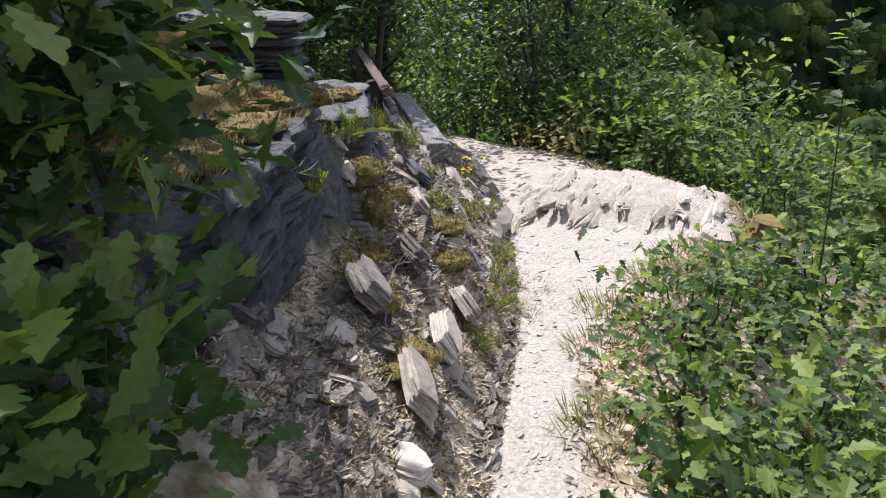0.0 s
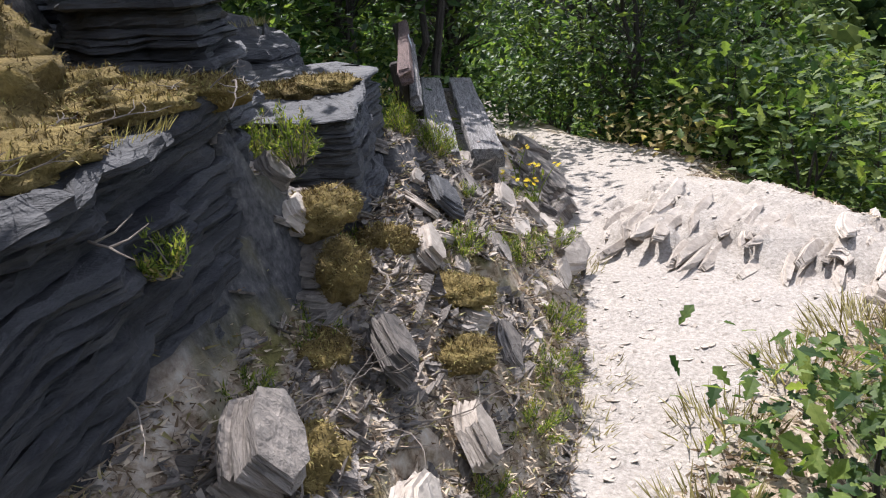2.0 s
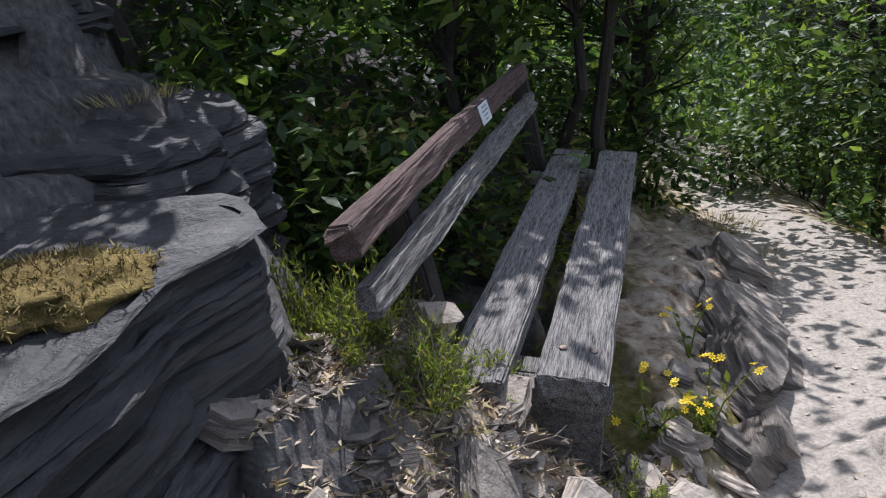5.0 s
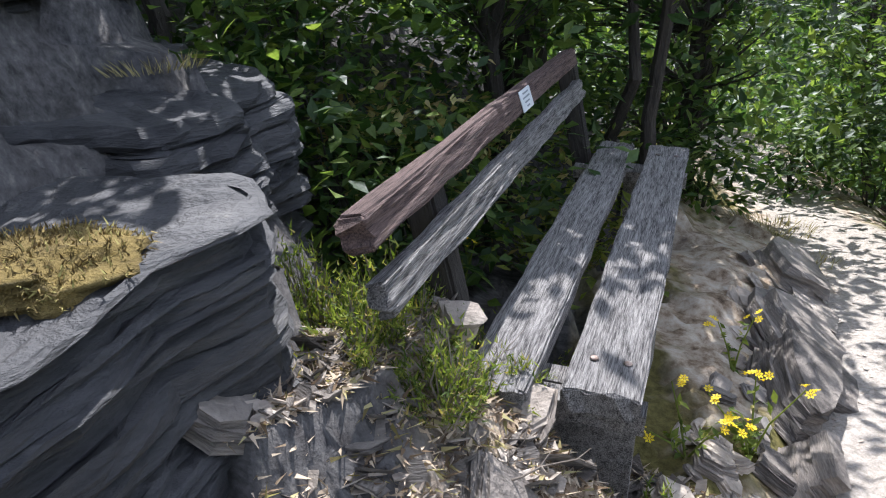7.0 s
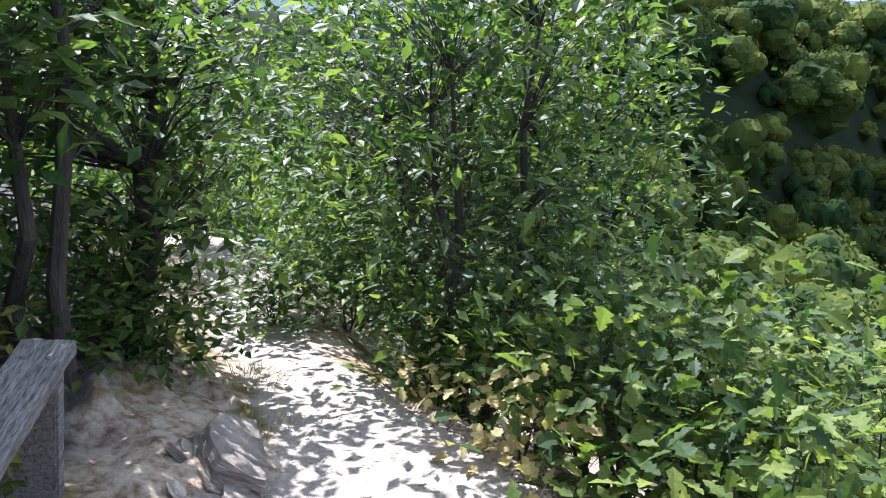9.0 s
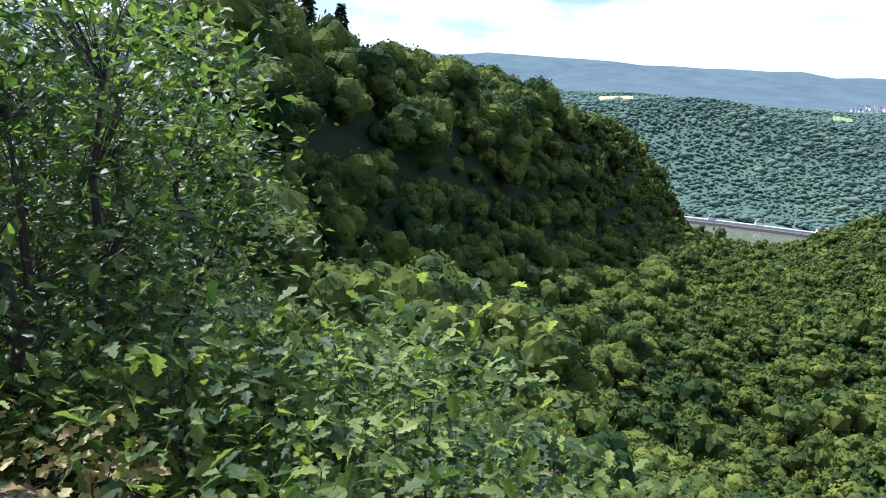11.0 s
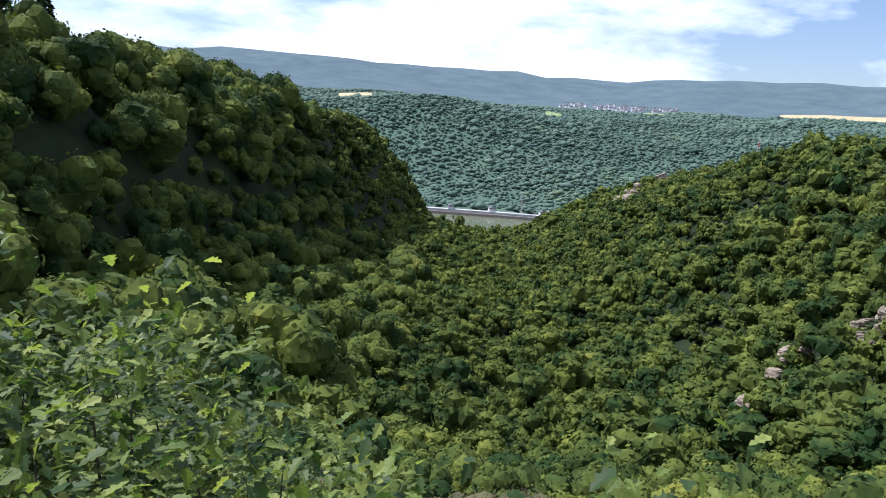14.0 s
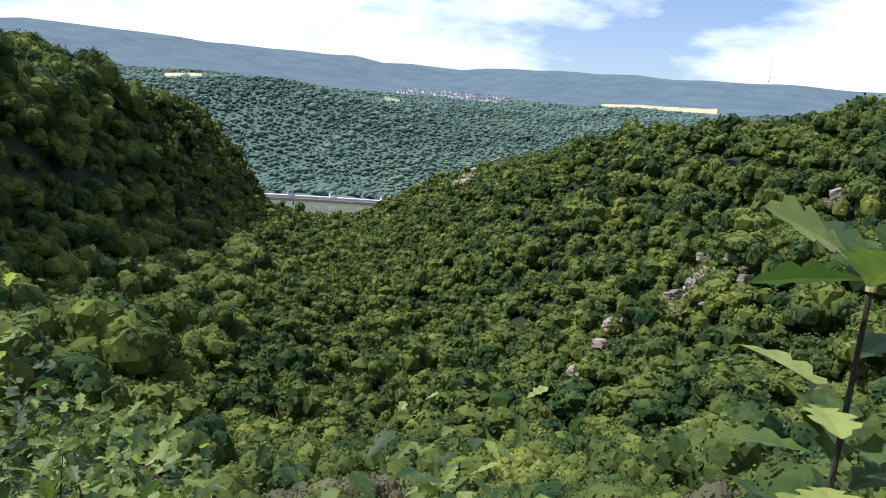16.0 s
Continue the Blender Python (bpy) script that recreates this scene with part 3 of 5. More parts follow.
def build_bench():
    along_seat, across = Vector((-0.3333, 0.9423, 0.030)).normalized(), Vector((-0.9427, -0.3335, 0.110))
    across = (across - along_seat * across.dot(along_seat)).normalized()
    normal = along_seat.cross(across)
    root = new("bench")
    root.matrix_world = Matrix.Translation((0.172, 6.33, 0.930)) @ Matrix((along_seat, across, normal)).transposed().to_4x4()
    tagged(root, "old weathered grey wooden bench with two seat planks", "bench")
    front = part("seat_plank", plank(1.955, 0.168, 0.055, 1), M_WOOD, root, "cracked grey seat plank")
    rear = part("seat_plank", plank(1.99, 0.152, 0.05, 2), M_WOOD, root, "cracked grey seat plank")
    rear.location = (-0.045, 0.232, 0.002)
    low = part("back_plank", plank(1.94, 0.072, 0.045, 3), M_WOOD, root, "pale grey back plank")
    low.matrix_local = pose(-0.265, 0.425, 0.262, 71, 0, 0)
    high = part("back_plank", plank(1.93, 0.070, 0.060, 4), M_WOOD_BROWN, root, "brown stained back plank")
    high.matrix_local = pose(-0.25, 0.468, 0.385, 71, 0, 0)
    for a in (0.13, 1.80):
        foot = bmesh.new()
        bmesh.ops.create_cube(foot, size=1)
        bmesh.ops.scale(foot, vec=(0.085, 0.24, 0.62), verts=foot.verts)
        bmesh.ops.translate(foot, vec=(a, 0.13, -0.058 - 0.31), verts=foot.verts)
        bmesh.ops.bevel(foot, geom=foot.edges[:], offset=0.008, segments=2, affect="EDGES")
        part("support_board", foot, M_WOOD, root, "thick upright support board")
        post = bmesh.new()
        bmesh.ops.create_cube(post, size=1)
        bmesh.ops.scale(post, vec=(0.085, 0.075, 1.1), verts=post.verts)
        bmesh.ops.bevel(post, geom=post.edges[:], offset=0.008, segments=2, affect="EDGES")
        p = part("back_post", post, M_BARK, root, "dark post behind the back planks")
        p.matrix_local = pose(a + 0.02, 0.43, -0.13, -13, 0, 0)
        bearer = bmesh.new()
        bmesh.ops.create_cube(bearer, size=1)
        bmesh.ops.scale(bearer, vec=(0.06, 0.47, 0.05), verts=bearer.verts)
        bmesh.ops.translate(bearer, vec=(a - 0.08, 0.225, -0.078), verts=bearer.verts)
        part("seat_bearer", bearer, M_WOOD, root)
        for b in (0.045, 0.12):
            bolt = bmesh.new()
            bmesh.ops.create_uvsphere(bolt, u_segments=10, v_segments=6, radius=0.011)
            bmesh.ops.scale(bolt, vec=(1, 1, 0.4), verts=bolt.verts)
            bmesh.ops.translate(bolt, vec=(a, b, 0.002), verts=bolt.verts)
            part("bolt", bolt, M_STEEL, front)
    plate = bmesh.new()
    bmesh.ops.create_cube(plate, size=1)
    bmesh.ops.scale(plate, vec=(0.12, 0.064, 0.004), verts=plate.verts)
    bmesh.ops.bevel(plate, geom=plate.edges[:], offset=0.0015, segments=1, affect="EDGES")
    sign = part("plaque", plate, M_PLAQUE, root, "small white enamel plaque")
    sign.matrix_local = pose(0.84, 0.468, 0.385, 71, 0, 0) @ pose(0, 0.035, 0.004)
    for k, (wide, y) in enumerate(((0.06, 0.020), (0.075, 0.007), (0.05, -0.007), (0.03, -0.020))):
        bar = bmesh.new()
        bmesh.ops.create_cube(bar, size=1)
        bmesh.ops.scale(bar, vec=(wide, 0.005, 0.001), verts=bar.verts)
        bmesh.ops.translate(bar, vec=(0, y, 0.0025), verts=bar.verts)
        part("print", bar, M_PRINT, sign)
    return root


build_bench()


# ---- slate rocks of the bank and the ledge
def slate(seed, wide, deep, high, plates=6):
    """A block of split slate: thin ragged sheets that break off at uneven lines."""
    rng = random.Random(seed)
    bm = bmesh.new()
    plates = max(3, int(plates * 1.4))
    sides = 8
    turn = rng.uniform(0, 6)
    ring = []
    for k in range(sides):
        a = turn + 2 * math.pi * (k + rng.uniform(-0.35, 0.35)) / sides
        x, y = math.cos(a), math.sin(a)
        q = rng.uniform(0.72, 1.05) / max(abs(x), abs(y)) ** 0.7
        ring.append((x * q, y * q))
    z = 0.0
    lean_x, lean_y = rng.uniform(-0.25, 0.25), rng.uniform(-0.25, 0.25)
    cut = rng.uniform(0, 6.28)
    for p in range(plates):
        t = high / plates * rng.uniform(0.35, 1.65)
        k = 1.0 - 0.30 * max(0, p / plates - 0.4)
        ox, oy = lean_x * z + rng.uniform(-0.03, 0.03) * wide, lean_y * z + rng.uniform(-0.03, 0.03) * deep
        warp = [rng.uniform(-0.12, 0.12) * t for _ in ring]
        bite = rng.choice((1.0, 1.0, 1.0, 0.98, 0.94))
        low, top = [], []
        for j, (x, y) in enumerate(ring):
            g = k * bite * rng.uniform(0.93, 1.05) * (1 - 0.35 * max(0, math.cos(math.atan2(y, x) - cut)) * (p / plates))
            px, py = x * wide / 2 * g + ox, y * deep / 2 * g + oy
            low.append(bm.verts.new((px, py, z + warp[j])))
            h = rng.uniform(0.93, 1.0)
            top.append(bm.verts.new((ox + (px - ox) * h, oy + (py - oy) * h, z + t + warp[j])))
        mid = bm.verts.new((ox + rng.uniform(-0.1, 0.1) * wide, oy, z + t * rng.uniform(0.9, 1.25))) if p == plates - 1 else None
        for j in range(sides):
            j2 = (j + 1) % sides
            bm.faces.new((low[j], low[j2], top[j2], top[j]))
            if mid:
                bm.faces.new((top[j], top[j2], mid))
            if p:
                bm.faces.new((below[j], below[j2], low[j2], low[j]))
        if p == 0:
            bm.faces.new(low[::-1])
        below = top
        z += t * 0.96
    for v in bm.verts:
        v.co += Vector((rng.uniform(-1, 1) * wide, rng.uniform(-1, 1) * deep, rng.uniform(-1, 1) * high / plates * 3)) * 0.028
    if wide > 0.2:
        bmesh.ops.subdivide_edges(bm, edges=bm.edges[:], cuts=1, use_grid_fill=True)
        off = Vector((seed * 1.37, 0, 0))
        for v in bm.verts:
            q = v.co / wide * 2.4
            d = Vector((v.co.x, v.co.y, 0))
            v.co += d * (0.09 * noise.noise(Vector((q.x, q.y, q.z * 3)) + off) + 0.05 * noise.noise(Vector((q.x * 4, q.y * 4, q.z * 9)) + off))
            v.co.z += wide * 0.012 * noise.noise(q * 4 + off)
    bmesh.ops.recalc_face_normals(bm, faces=bm.faces)
    return bm


def rock(label, x, y, wide, deep, high, rx, ry, rz, seed, material=None, plates=6, sink=0.3, z=None, name="slate_rock"):
    me = bpy.data.meshes.new(name)
    bm = slate(seed, wide, deep, high, plates)
    bm.to_mesh(me)
    bm.free()
    me.materials.append(material or M_SLATE)
    ob = new(name, me)
    ob.matrix_world = pose(x, y, (level(x, y) if z is None else z) - sink * high, rx, ry, rz)
    return tagged(ob, label, "rock", "slate rocks of the bank")


def bedded_block(label, corners, low, top, seed, material, beds=9, tilt=(0.0, 0.0), ragged=0.03):
    """A large jointed block of bedded slate: stacked beds of uneven reach over a plan outline."""
    rng = random.Random(seed)
    plan = np.array(corners, float)
    mid = plan.mean(0)
    ring = []
    for k in range(len(plan)):
        a, b = plan[k], plan[(k + 1) % len(plan)]
        n = max(2, int(np.linalg.norm(b - a) / 0.045))
        ring += [a + (b - a) * j / n for j in range(n)]
    ring = np.array(ring) - mid
    for _ in range(2):
        ring = (np.roll(ring, 1, 0) + 2 * ring + np.roll(ring, -1, 0)) / 4
    out = ring / np.linalg.norm(ring, axis=1, keepdims=True)
    off = Vector((seed * 3.1, seed * 1.7, 0))

    def broken(q, z, step):
        n = noise.noise(Vector((q[0] * step, q[1] * step, z)) + off)
        return 0.5 * n + 0.5 * round(n * 4) / 4

    verts, faces, m = [], [], len(ring)
    steps = [rng.uniform(0.3, 1.9) for _ in range(beds)]
    levels = [sum(steps[:k]) / sum(steps) for k in range(beds + 1)]
    drift = -ragged
    for p in range(beds):
        z0, z1 = (top - low) * levels[p], (top - low) * levels[p + 1]
        drift = 0.7 * drift + rng.choice((-0.5, -0.2, 0, 0.2, 0.7)) * ragged
        for zz, extra in ((z0, 0.3), (z0 + (z1 - z0) * 0.2, 0.0), (z0 + (z1 - z0) * 0.6, 0.12), (z1, 0.5)):
            for q, o in zip(ring, out):
                bulge = 2.0 * broken(q, 1.6 * zz, 4.2) + 0.7 * broken(q, p * 1.1, 7.0) + 0.45 * noise.noise(Vector((q[0] * 24, q[1] * 24, zz * 30)))
                w = q - o * (drift + ragged * (extra * (0.6 + 0.8 * rng.random()) + bulge))
                verts.append((w[0], w[1], zz + tilt[0] * q[0] + tilt[1] * q[1] + 0.014 * noise.noise(Vector((q[0] * 5, q[1] * 5, p)) + off) + rng.uniform(-0.003, 0.003)))
        base = p * 4 * m
        for r in range(3):
            for j in range(m):
                j2 = (j + 1) % m
                faces.append((base + r * m + j, base + r * m + j2, base + (r + 1) * m + j2, base + (r + 1) * m + j))
        if p:
            faces += [(base - m + j, base - m + (j + 1) % m, base + (j + 1) % m, base + j) for j in range(m)]
    faces.append(tuple(range(m))[::-1])
    for rim, p in ((tuple(base + 3 * m + j for j in range(m)), beds - 1),):
        rows = [list(rim)]
        for share in (0.92, 0.82, 0.7, 0.55, 0.4, 0.2):
            row = []
            for j in range(m):
                x, y, h = verts[rim[j]]
                flat = h + tilt[0] * x * (share - 1) + tilt[1] * y * (share - 1)
                row.append(len(verts))
                verts.append((x * share, y * share, flat + ragged * 0.55 * broken((x * share, y * share), 5.0 + p, 6.5) + rng.uniform(-0.004, 0.004)))
            rows.append(row)
        for a, b in zip(rows, rows[1:]):
            faces += [(a[j], a[(j + 1) % m], b[(j + 1) % m], b[j]) for j in range(m)]
        faces.append(tuple(rows[-1]))
    me = bpy.data.meshes.new("bedded_rock")
    me.from_pydata(verts, [], faces)
    me.materials.append(material)
    me.update()
    ob = new("bedded_rock", me)
    ob.location = (mid[0], mid[1], low)
    return tagged(ob, label, "rock", "slate rocks of the bank")


# ---- woods of the valley
def crown_template(seed, finer, clumps, flat=0.95):
    """A tree crown: a lumpy core with leafy tufts standing out of it."""
    rng = np.random.default_rng(seed)
    bm = bmesh.new()
    bmesh.ops.create_icosphere(bm, subdivisions=finer, radius=1)
    v = np.array([q.co[:] for q in bm.verts])
    f = np.array([[q.index for q in face.verts] for face in bm.faces])
    bm.free()
    lobes = rng.normal(0, 1, (9, 3))
    lobes[:, 2] = np.abs(lobes[:, 2])
    lobes /= np.linalg.norm(lobes, axis=1, keepdims=True)

    def lumpy(d):
        near = np.clip(d @ lobes.T, 0, 1) ** 6
        return 0.62 + 0.40 * near.max(1)

    v = v * (lumpy(v) + rng.uniform(-0.19, 0.19, len(v)) * (1.2 if finer < 2 else 0.8))[:, None] * np.array([1, 1, flat])
    if not clumps:
        return v, f
    v *= 0.50
    count = 11 if clumps > 100 else 7
    heads = rng.normal(0, 1, (count, 3))
    heads[:, 2] = np.where(heads[:, 2] < -0.3, -heads[:, 2], heads[:, 2])
    heads *= (rng.uniform(0.42, 0.70, count) / np.linalg.norm(heads, axis=1))[:, None] * np.array([1, 1, flat])
    reach = rng.uniform(0.24, 0.46, count)
    which = rng.choice(count, clumps, p=reach ** 2 / (reach ** 2).sum())
    d = rng.normal(0, 1, (clumps, 3)) + heads[which] * 0.8
    d[:, 2] = np.where(d[:, 2] < -0.4, -d[:, 2], d[:, 2])
    d /= np.linalg.norm(d, axis=1, keepdims=True)
    places = heads[which] + d * (reach[which] * rng.uniform(0.75, 1.12, clumps))[:, None]
    face = d + rng.normal(0, 0.42, (clumps, 3))
    way = np.cross(face, rng.normal(0, 1, (clumps, 3)))
    way /= np.linalg.norm(way, axis=1, keepdims=True)
    side = np.cross(face / np.linalg.norm(face, axis=1, keepdims=True), way)
    size = rng.uniform(0.55, 1.4, clumps)[:, None] * 0.95 / math.sqrt(clumps)
    corners = [places - way * size, places + side * size * 0.75, places + way * size, places - side * size * 0.75]
    v2 = np.stack(corners, 1).reshape(-1, 3)
    k = np.arange(clumps)[:, None] * 4
    f2 = np.concatenate([k + np.array([0, 1, 2]), k + np.array([0, 2, 3])])
    bm = bmesh.new()
    bmesh.ops.create_icosphere(bm, subdivisions=2 if clumps > 300 else 1, radius=1)
    ball = np.array([q.co[:] for q in bm.verts])
    tri = np.array([[q.index for q in face.verts] for face in bm.faces])
    bm.free()
    v3 = (heads[:, None] + reach[:, None, None] * ball[None] * rng.uniform(0.72, 0.98, (count, len(ball), 1))).reshape(-1, 3)
    f3 = (tri[None] + (np.arange(count) * len(ball))[:, None, None]).reshape(-1, 3)
    return np.concatenate([v, v2, v3]) * 1.2, np.concatenate([f, f2 + len(v), f3 + len(v) + len(v2)])


def scatter(name, label, points, radii, templates, material, rng, soft=False):
    verts, faces, base = [], [], 0
    for k, (v, f) in enumerate(templates):
        pick = np.arange(len(points)) % len(templates) == k
        p, r = points[pick], radii[pick]
        if not len(p):
            continue
        a = rng.uniform(0, 2 * math.pi, len(p))
        c, s = np.cos(a)[:, None], np.sin(a)[:, None]
        tall = r * rng.uniform(0.75, 1.3, len(p))
        r = r * rng.uniform(0.8, 1.2, len(p))
        x = (v[None, :, 0] * c - v[None, :, 1] * s) * r[:, None] + p[:, 0:1]
        y = (v[None, :, 0] * s + v[None, :, 1] * c) * r[:, None] + p[:, 1:2]
        z = v[None, :, 2] * tall[:, None] + p[:, 2:3]
        verts.append(np.stack([x, y, z], -1).reshape(-1, 3))
        faces.append((f[None] + (np.arange(len(p)) * len(v))[:, None, None]).reshape(-1, 3) + base)
        base += len(p) * len(v)
    V, F = np.concatenate(verts), np.concatenate(faces)
    me = bpy.data.meshes.new(name)
    me.vertices.add(len(V))
    me.vertices.foreach_set("co", V.ravel())
    me.loops.add(len(F) * 3)
    me.loops.foreach_set("vertex_index", F.ravel().astype(np.int32))
    me.polygons.add(len(F))
    me.polygons.foreach_set("loop_start", np.arange(len(F)) * 3)
    me.update(calc_edges=True)
    me.polygons.foreach_set("use_smooth", np.full(len(F), soft))
    me.materials.append(material)
    return tagged(new(name, me), label, "woods", kind="stuff")


def spread(rng, r0, r1, spacing, yaw0=-96, yaw1=-1):
    """Jittered places in a sector of the valley."""
    n = int(r1 / spacing) + 1
    gx, gy = np.meshgrid(np.arange(-n, n + 1), np.arange(-n, n + 1))
    x, y = (gx.ravel() + rng.uniform(-0.42, 0.42, gx.size)) * spacing, (gy.ravel() + rng.uniform(-0.42, 0.42, gx.size)) * spacing
    r, b = np.hypot(x, y), np.degrees(np.arctan2(-x, y))
    pick = (r > r0) & (r < r1) & (b > yaw0) & (b < yaw1)
    return x[pick] + 1.3, y[pick] + 5.2, r[pick], b[pick]


FIELDS = (("narrow yellow stubble field on the far plateau", -77, -68.5, 3060, 3260, True), ("green meadow above the far woods", -60.5, -57.5, 2800, 2930, False),
          ("stubble field at the wood's edge", -49.5, -46.5, 2440, 2570, True), ("stubble field on the far hill", -37.8, -35.2, 2480, 2640, True),
          ("small green meadow in the far woods", -52.8, -51.5, 2320, 2480, False))


def clear_of_fields(x, y, r, b):
    keep = np.ones(len(x), bool)
    for _, b0, b1, r0, r1, _ in FIELDS:
        keep &= ~((b > b0) & (b < b1) & (r > r0 - 60) & (r < r1))
    keep &= ~((b > -61.5) & (b < -52.5) & (r > 2900) & (r < 3160) & (np.random.default_rng(3).random(len(x)) < 0.75))
    return x[keep], y[keep]


def build_woods():
    rng = np.random.default_rng(5)
    fine = [crown_template(k, 2, 420) for k in range(6)]
    mid = [crown_template(20 + k, 1, 190) for k in range(6)]
    lesser = [crown_template(40 + k, 1, 80) for k in range(6)]
    coarse = [crown_template(60 + k, 1, 24) for k in range(6)]
    close = [crown_template(100 + k, 2, 1000) for k in range(5)]
    x, y, r, b = spread(rng, 13, 42, 2.5)
    z = land(x, y, False)[0]
    keep = z < -5.0
    x, y, z = x[keep], y[keep], z[keep]
    size = 1.35 * np.exp(np.clip(rng.normal(0, 0.3, len(x)), -0.6, 0.4))
    brown = vnoise(x / 7, y / 7, 17) > 0.66
    for name, label, pick, m in (("scrub", "leafy green scrub just below the viewpoint", ~brown, M_WOODS), ("brown_scrub", "brownish bushes among the scrub below", brown, M_SCRUB_BROWN)):
        scatter(name, label, np.stack([x, y, z + size * 0.3], -1)[pick], size[pick], close, m, rng)
    x, y, r, b = spread(rng, 42, 90, 3.1)
    z = land(x, y, False)[0]
    keep = z < -6.5
    x, y, z = x[keep], y[keep], z[keep]
    size = 2.0 * np.exp(np.clip(rng.normal(0, 0.28, len(x)), -0.6, 0.45)) * (0.75 + 0.5 * vnoise(x / 9, y / 9, 3))
    scatter("slope_woods", "dense green oak scrub on the slope below", np.stack([x, y, z + size * rng.uniform(0.1, 0.9, len(x))], -1), size, fine, M_WOODS, rng)
    x, y, r, b = spread(rng, 90, 260, 4.7)
    u, v = along(x, y)
    keep = (v > -22) & (v < 178)
    x, y = x[keep], y[keep]
    z = land(x, y, False)[0]
    size = 2.9 * np.exp(np.clip(rng.normal(0, 0.42, len(x)), -0.8, 0.6)) * (0.7 + 0.6 * vnoise(x / 18, y / 18, 4))
    scatter("hillside_woods", "mixed green broadleaf woods on the sunny valley side", np.stack([x, y, z + size * rng.uniform(-0.1, 1.3, len(x))], -1), size, mid, M_WOODS, rng)
    x, y, r, b = spread(rng, 90, 330, 5.7)
    u, v = along(x, y)
    keep = (v > -128) & (v <= -22)
    x, y = x[keep], y[keep]
    z = land(x, y, False)[0]
    size = 4.9 * np.exp(np.clip(rng.normal(0, 0.38, len(x)), -0.8, 0.5)) * (0.7 + 0.6 * vnoise(x / 22, y / 22, 4))
    scatter("steep_woods", "tall broadleaf trees on the steep shaded valley side", np.stack([x, y, z + size * rng.uniform(-0.1, 1.1, len(x))], -1), size, fine, M_WOODS, rng)
    x, y, r, b = spread(rng, 260, 560, 6.6)
    u, v = along(x, y)
    keep = (v > -130) & (v < 180) & ((v > -22) | (r > 330))
    x, y = x[keep], y[keep]
    z = land(x, y, False)[0]
    size = 4.2 * np.exp(np.clip(rng.normal(0, 0.3, len(x)), -0.7, 0.45)) * (0.75 + 0.5 * vnoise(x / 30, y / 30, 4))
    scatter("middle_woods", "mixed green broadleaf woods further down the valley", np.stack([x, y, z + size * 0.6], -1), size, lesser, M_WOODS, rng)
    x, y, r, b = spread(rng, 560, 1130, 8.0, -92, -15)
    u, v = along(x, y)
    z = land(x, y, False)[0]
    keep = (v > -140) & (v < 190) & (z > RIVER + 3)
    x, y, z = x[keep], y[keep], z[keep]
    size = 5.4 * np.exp(rng.normal(0, 0.3, len(x)))
    scatter("lower_woods", "broadleaf woods on the lower valley sides", np.stack([x, y, z + size * 0.4], -1), size, coarse, M_WOODS, rng)
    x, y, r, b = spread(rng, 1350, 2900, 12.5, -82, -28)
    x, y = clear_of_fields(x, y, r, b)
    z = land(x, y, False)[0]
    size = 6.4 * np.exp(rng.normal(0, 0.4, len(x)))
    scatter("far_woods", "green woods beyond the river with haze in their colour", np.stack([x, y, z + 2.5], -1), size, [crown_template(80 + k, 1, 0, 0.55) for k in range(5)], M_WOODS_HAZED, rng, True)


build_woods()

river = new("river", mesh_of("river", [(1.3 + AHEAD[0] * u + AHEAD[1] * v, 5.2 + AHEAD[1] * u - AHEAD[0] * v, RIVER) for u, v in ((960, -1500), (960, 1500), (1420, 1500), (1420, -1500))], [(0, 1, 2, 3)], M_WATER))
tagged(river, "calm olive-brown river in the valley", "river", kind="structure")

# ---- shrubs and trees along the trail
OAK = "young oak shrub with lobed bright green leaves"
for k, (x, y, h, w, tips, per, size) in enumerate((
        (1.62, 4.75, 0.62, 0.45, 46, 11, 0.075), (2.05, 4.2, 0.75, 0.55, 60, 11, 0.085), (1.75, 3.35, 0.65, 0.45, 50, 11, 0.10),
        (2.55, 3.4, 0.95, 0.6, 60, 11, 0.10), (2.75, 4.6, 1.0, 0.6, 60, 11, 0.095), (3.45, 6.0, 1.62, 0.55, 60, 11, 0.10),
        (2.75, 7.3, 1.15, 0.7, 70, 11, 0.09), (1.95, 8.1, 1.1, 0.6, 60, 11, 0.10), (1.55, 8.95, 1.15, 0.5, 54, 10, 0.12),
        (3.3, 8.6, 1.7, 0.95, 100, 11, 0.10), (4.2, 7.5, 0.9, 0.7, 60, 10, 0.10), (2.5, 9.7, 2.3, 0.95, 120, 11, 0.10),
        (2.75, 9.0, 2.1, 0.75, 90, 11, 0.10), (3.3, 11.2, 3.4, 1.2, 140, 11, 0.10), (2.0, 9.3, 1.5, 0.7, 70, 11, 0.11), (3.6, 4.0, 1.0, 0.7, 60, 10, 0.10),
        (1.42, 4.05, 0.42, 0.30, 30, 10, 0.075), (1.45, 3.3, 0.5, 0.32, 34, 10, 0.085), (1.55, 2.6, 0.6, 0.36, 40, 10, 0.09), (2.05, 5.2, 0.6, 0.4, 44, 10, 0.08), (2.5, 5.6, 0.8, 0.5, 50, 10, 0.09), (1.5, 9.7, 1.6, 0.6, 70, 11, 0.11), (2.2, 2.7, 0.9, 0.5, 50, 10, 0.1))):
    plant("oak_shrub", OAK, "shrub", x, y, h, w, tips, per, size, "oak", M_OAK, 100 + k, stems=4, low=0.06, group="shrubs beside the trail")


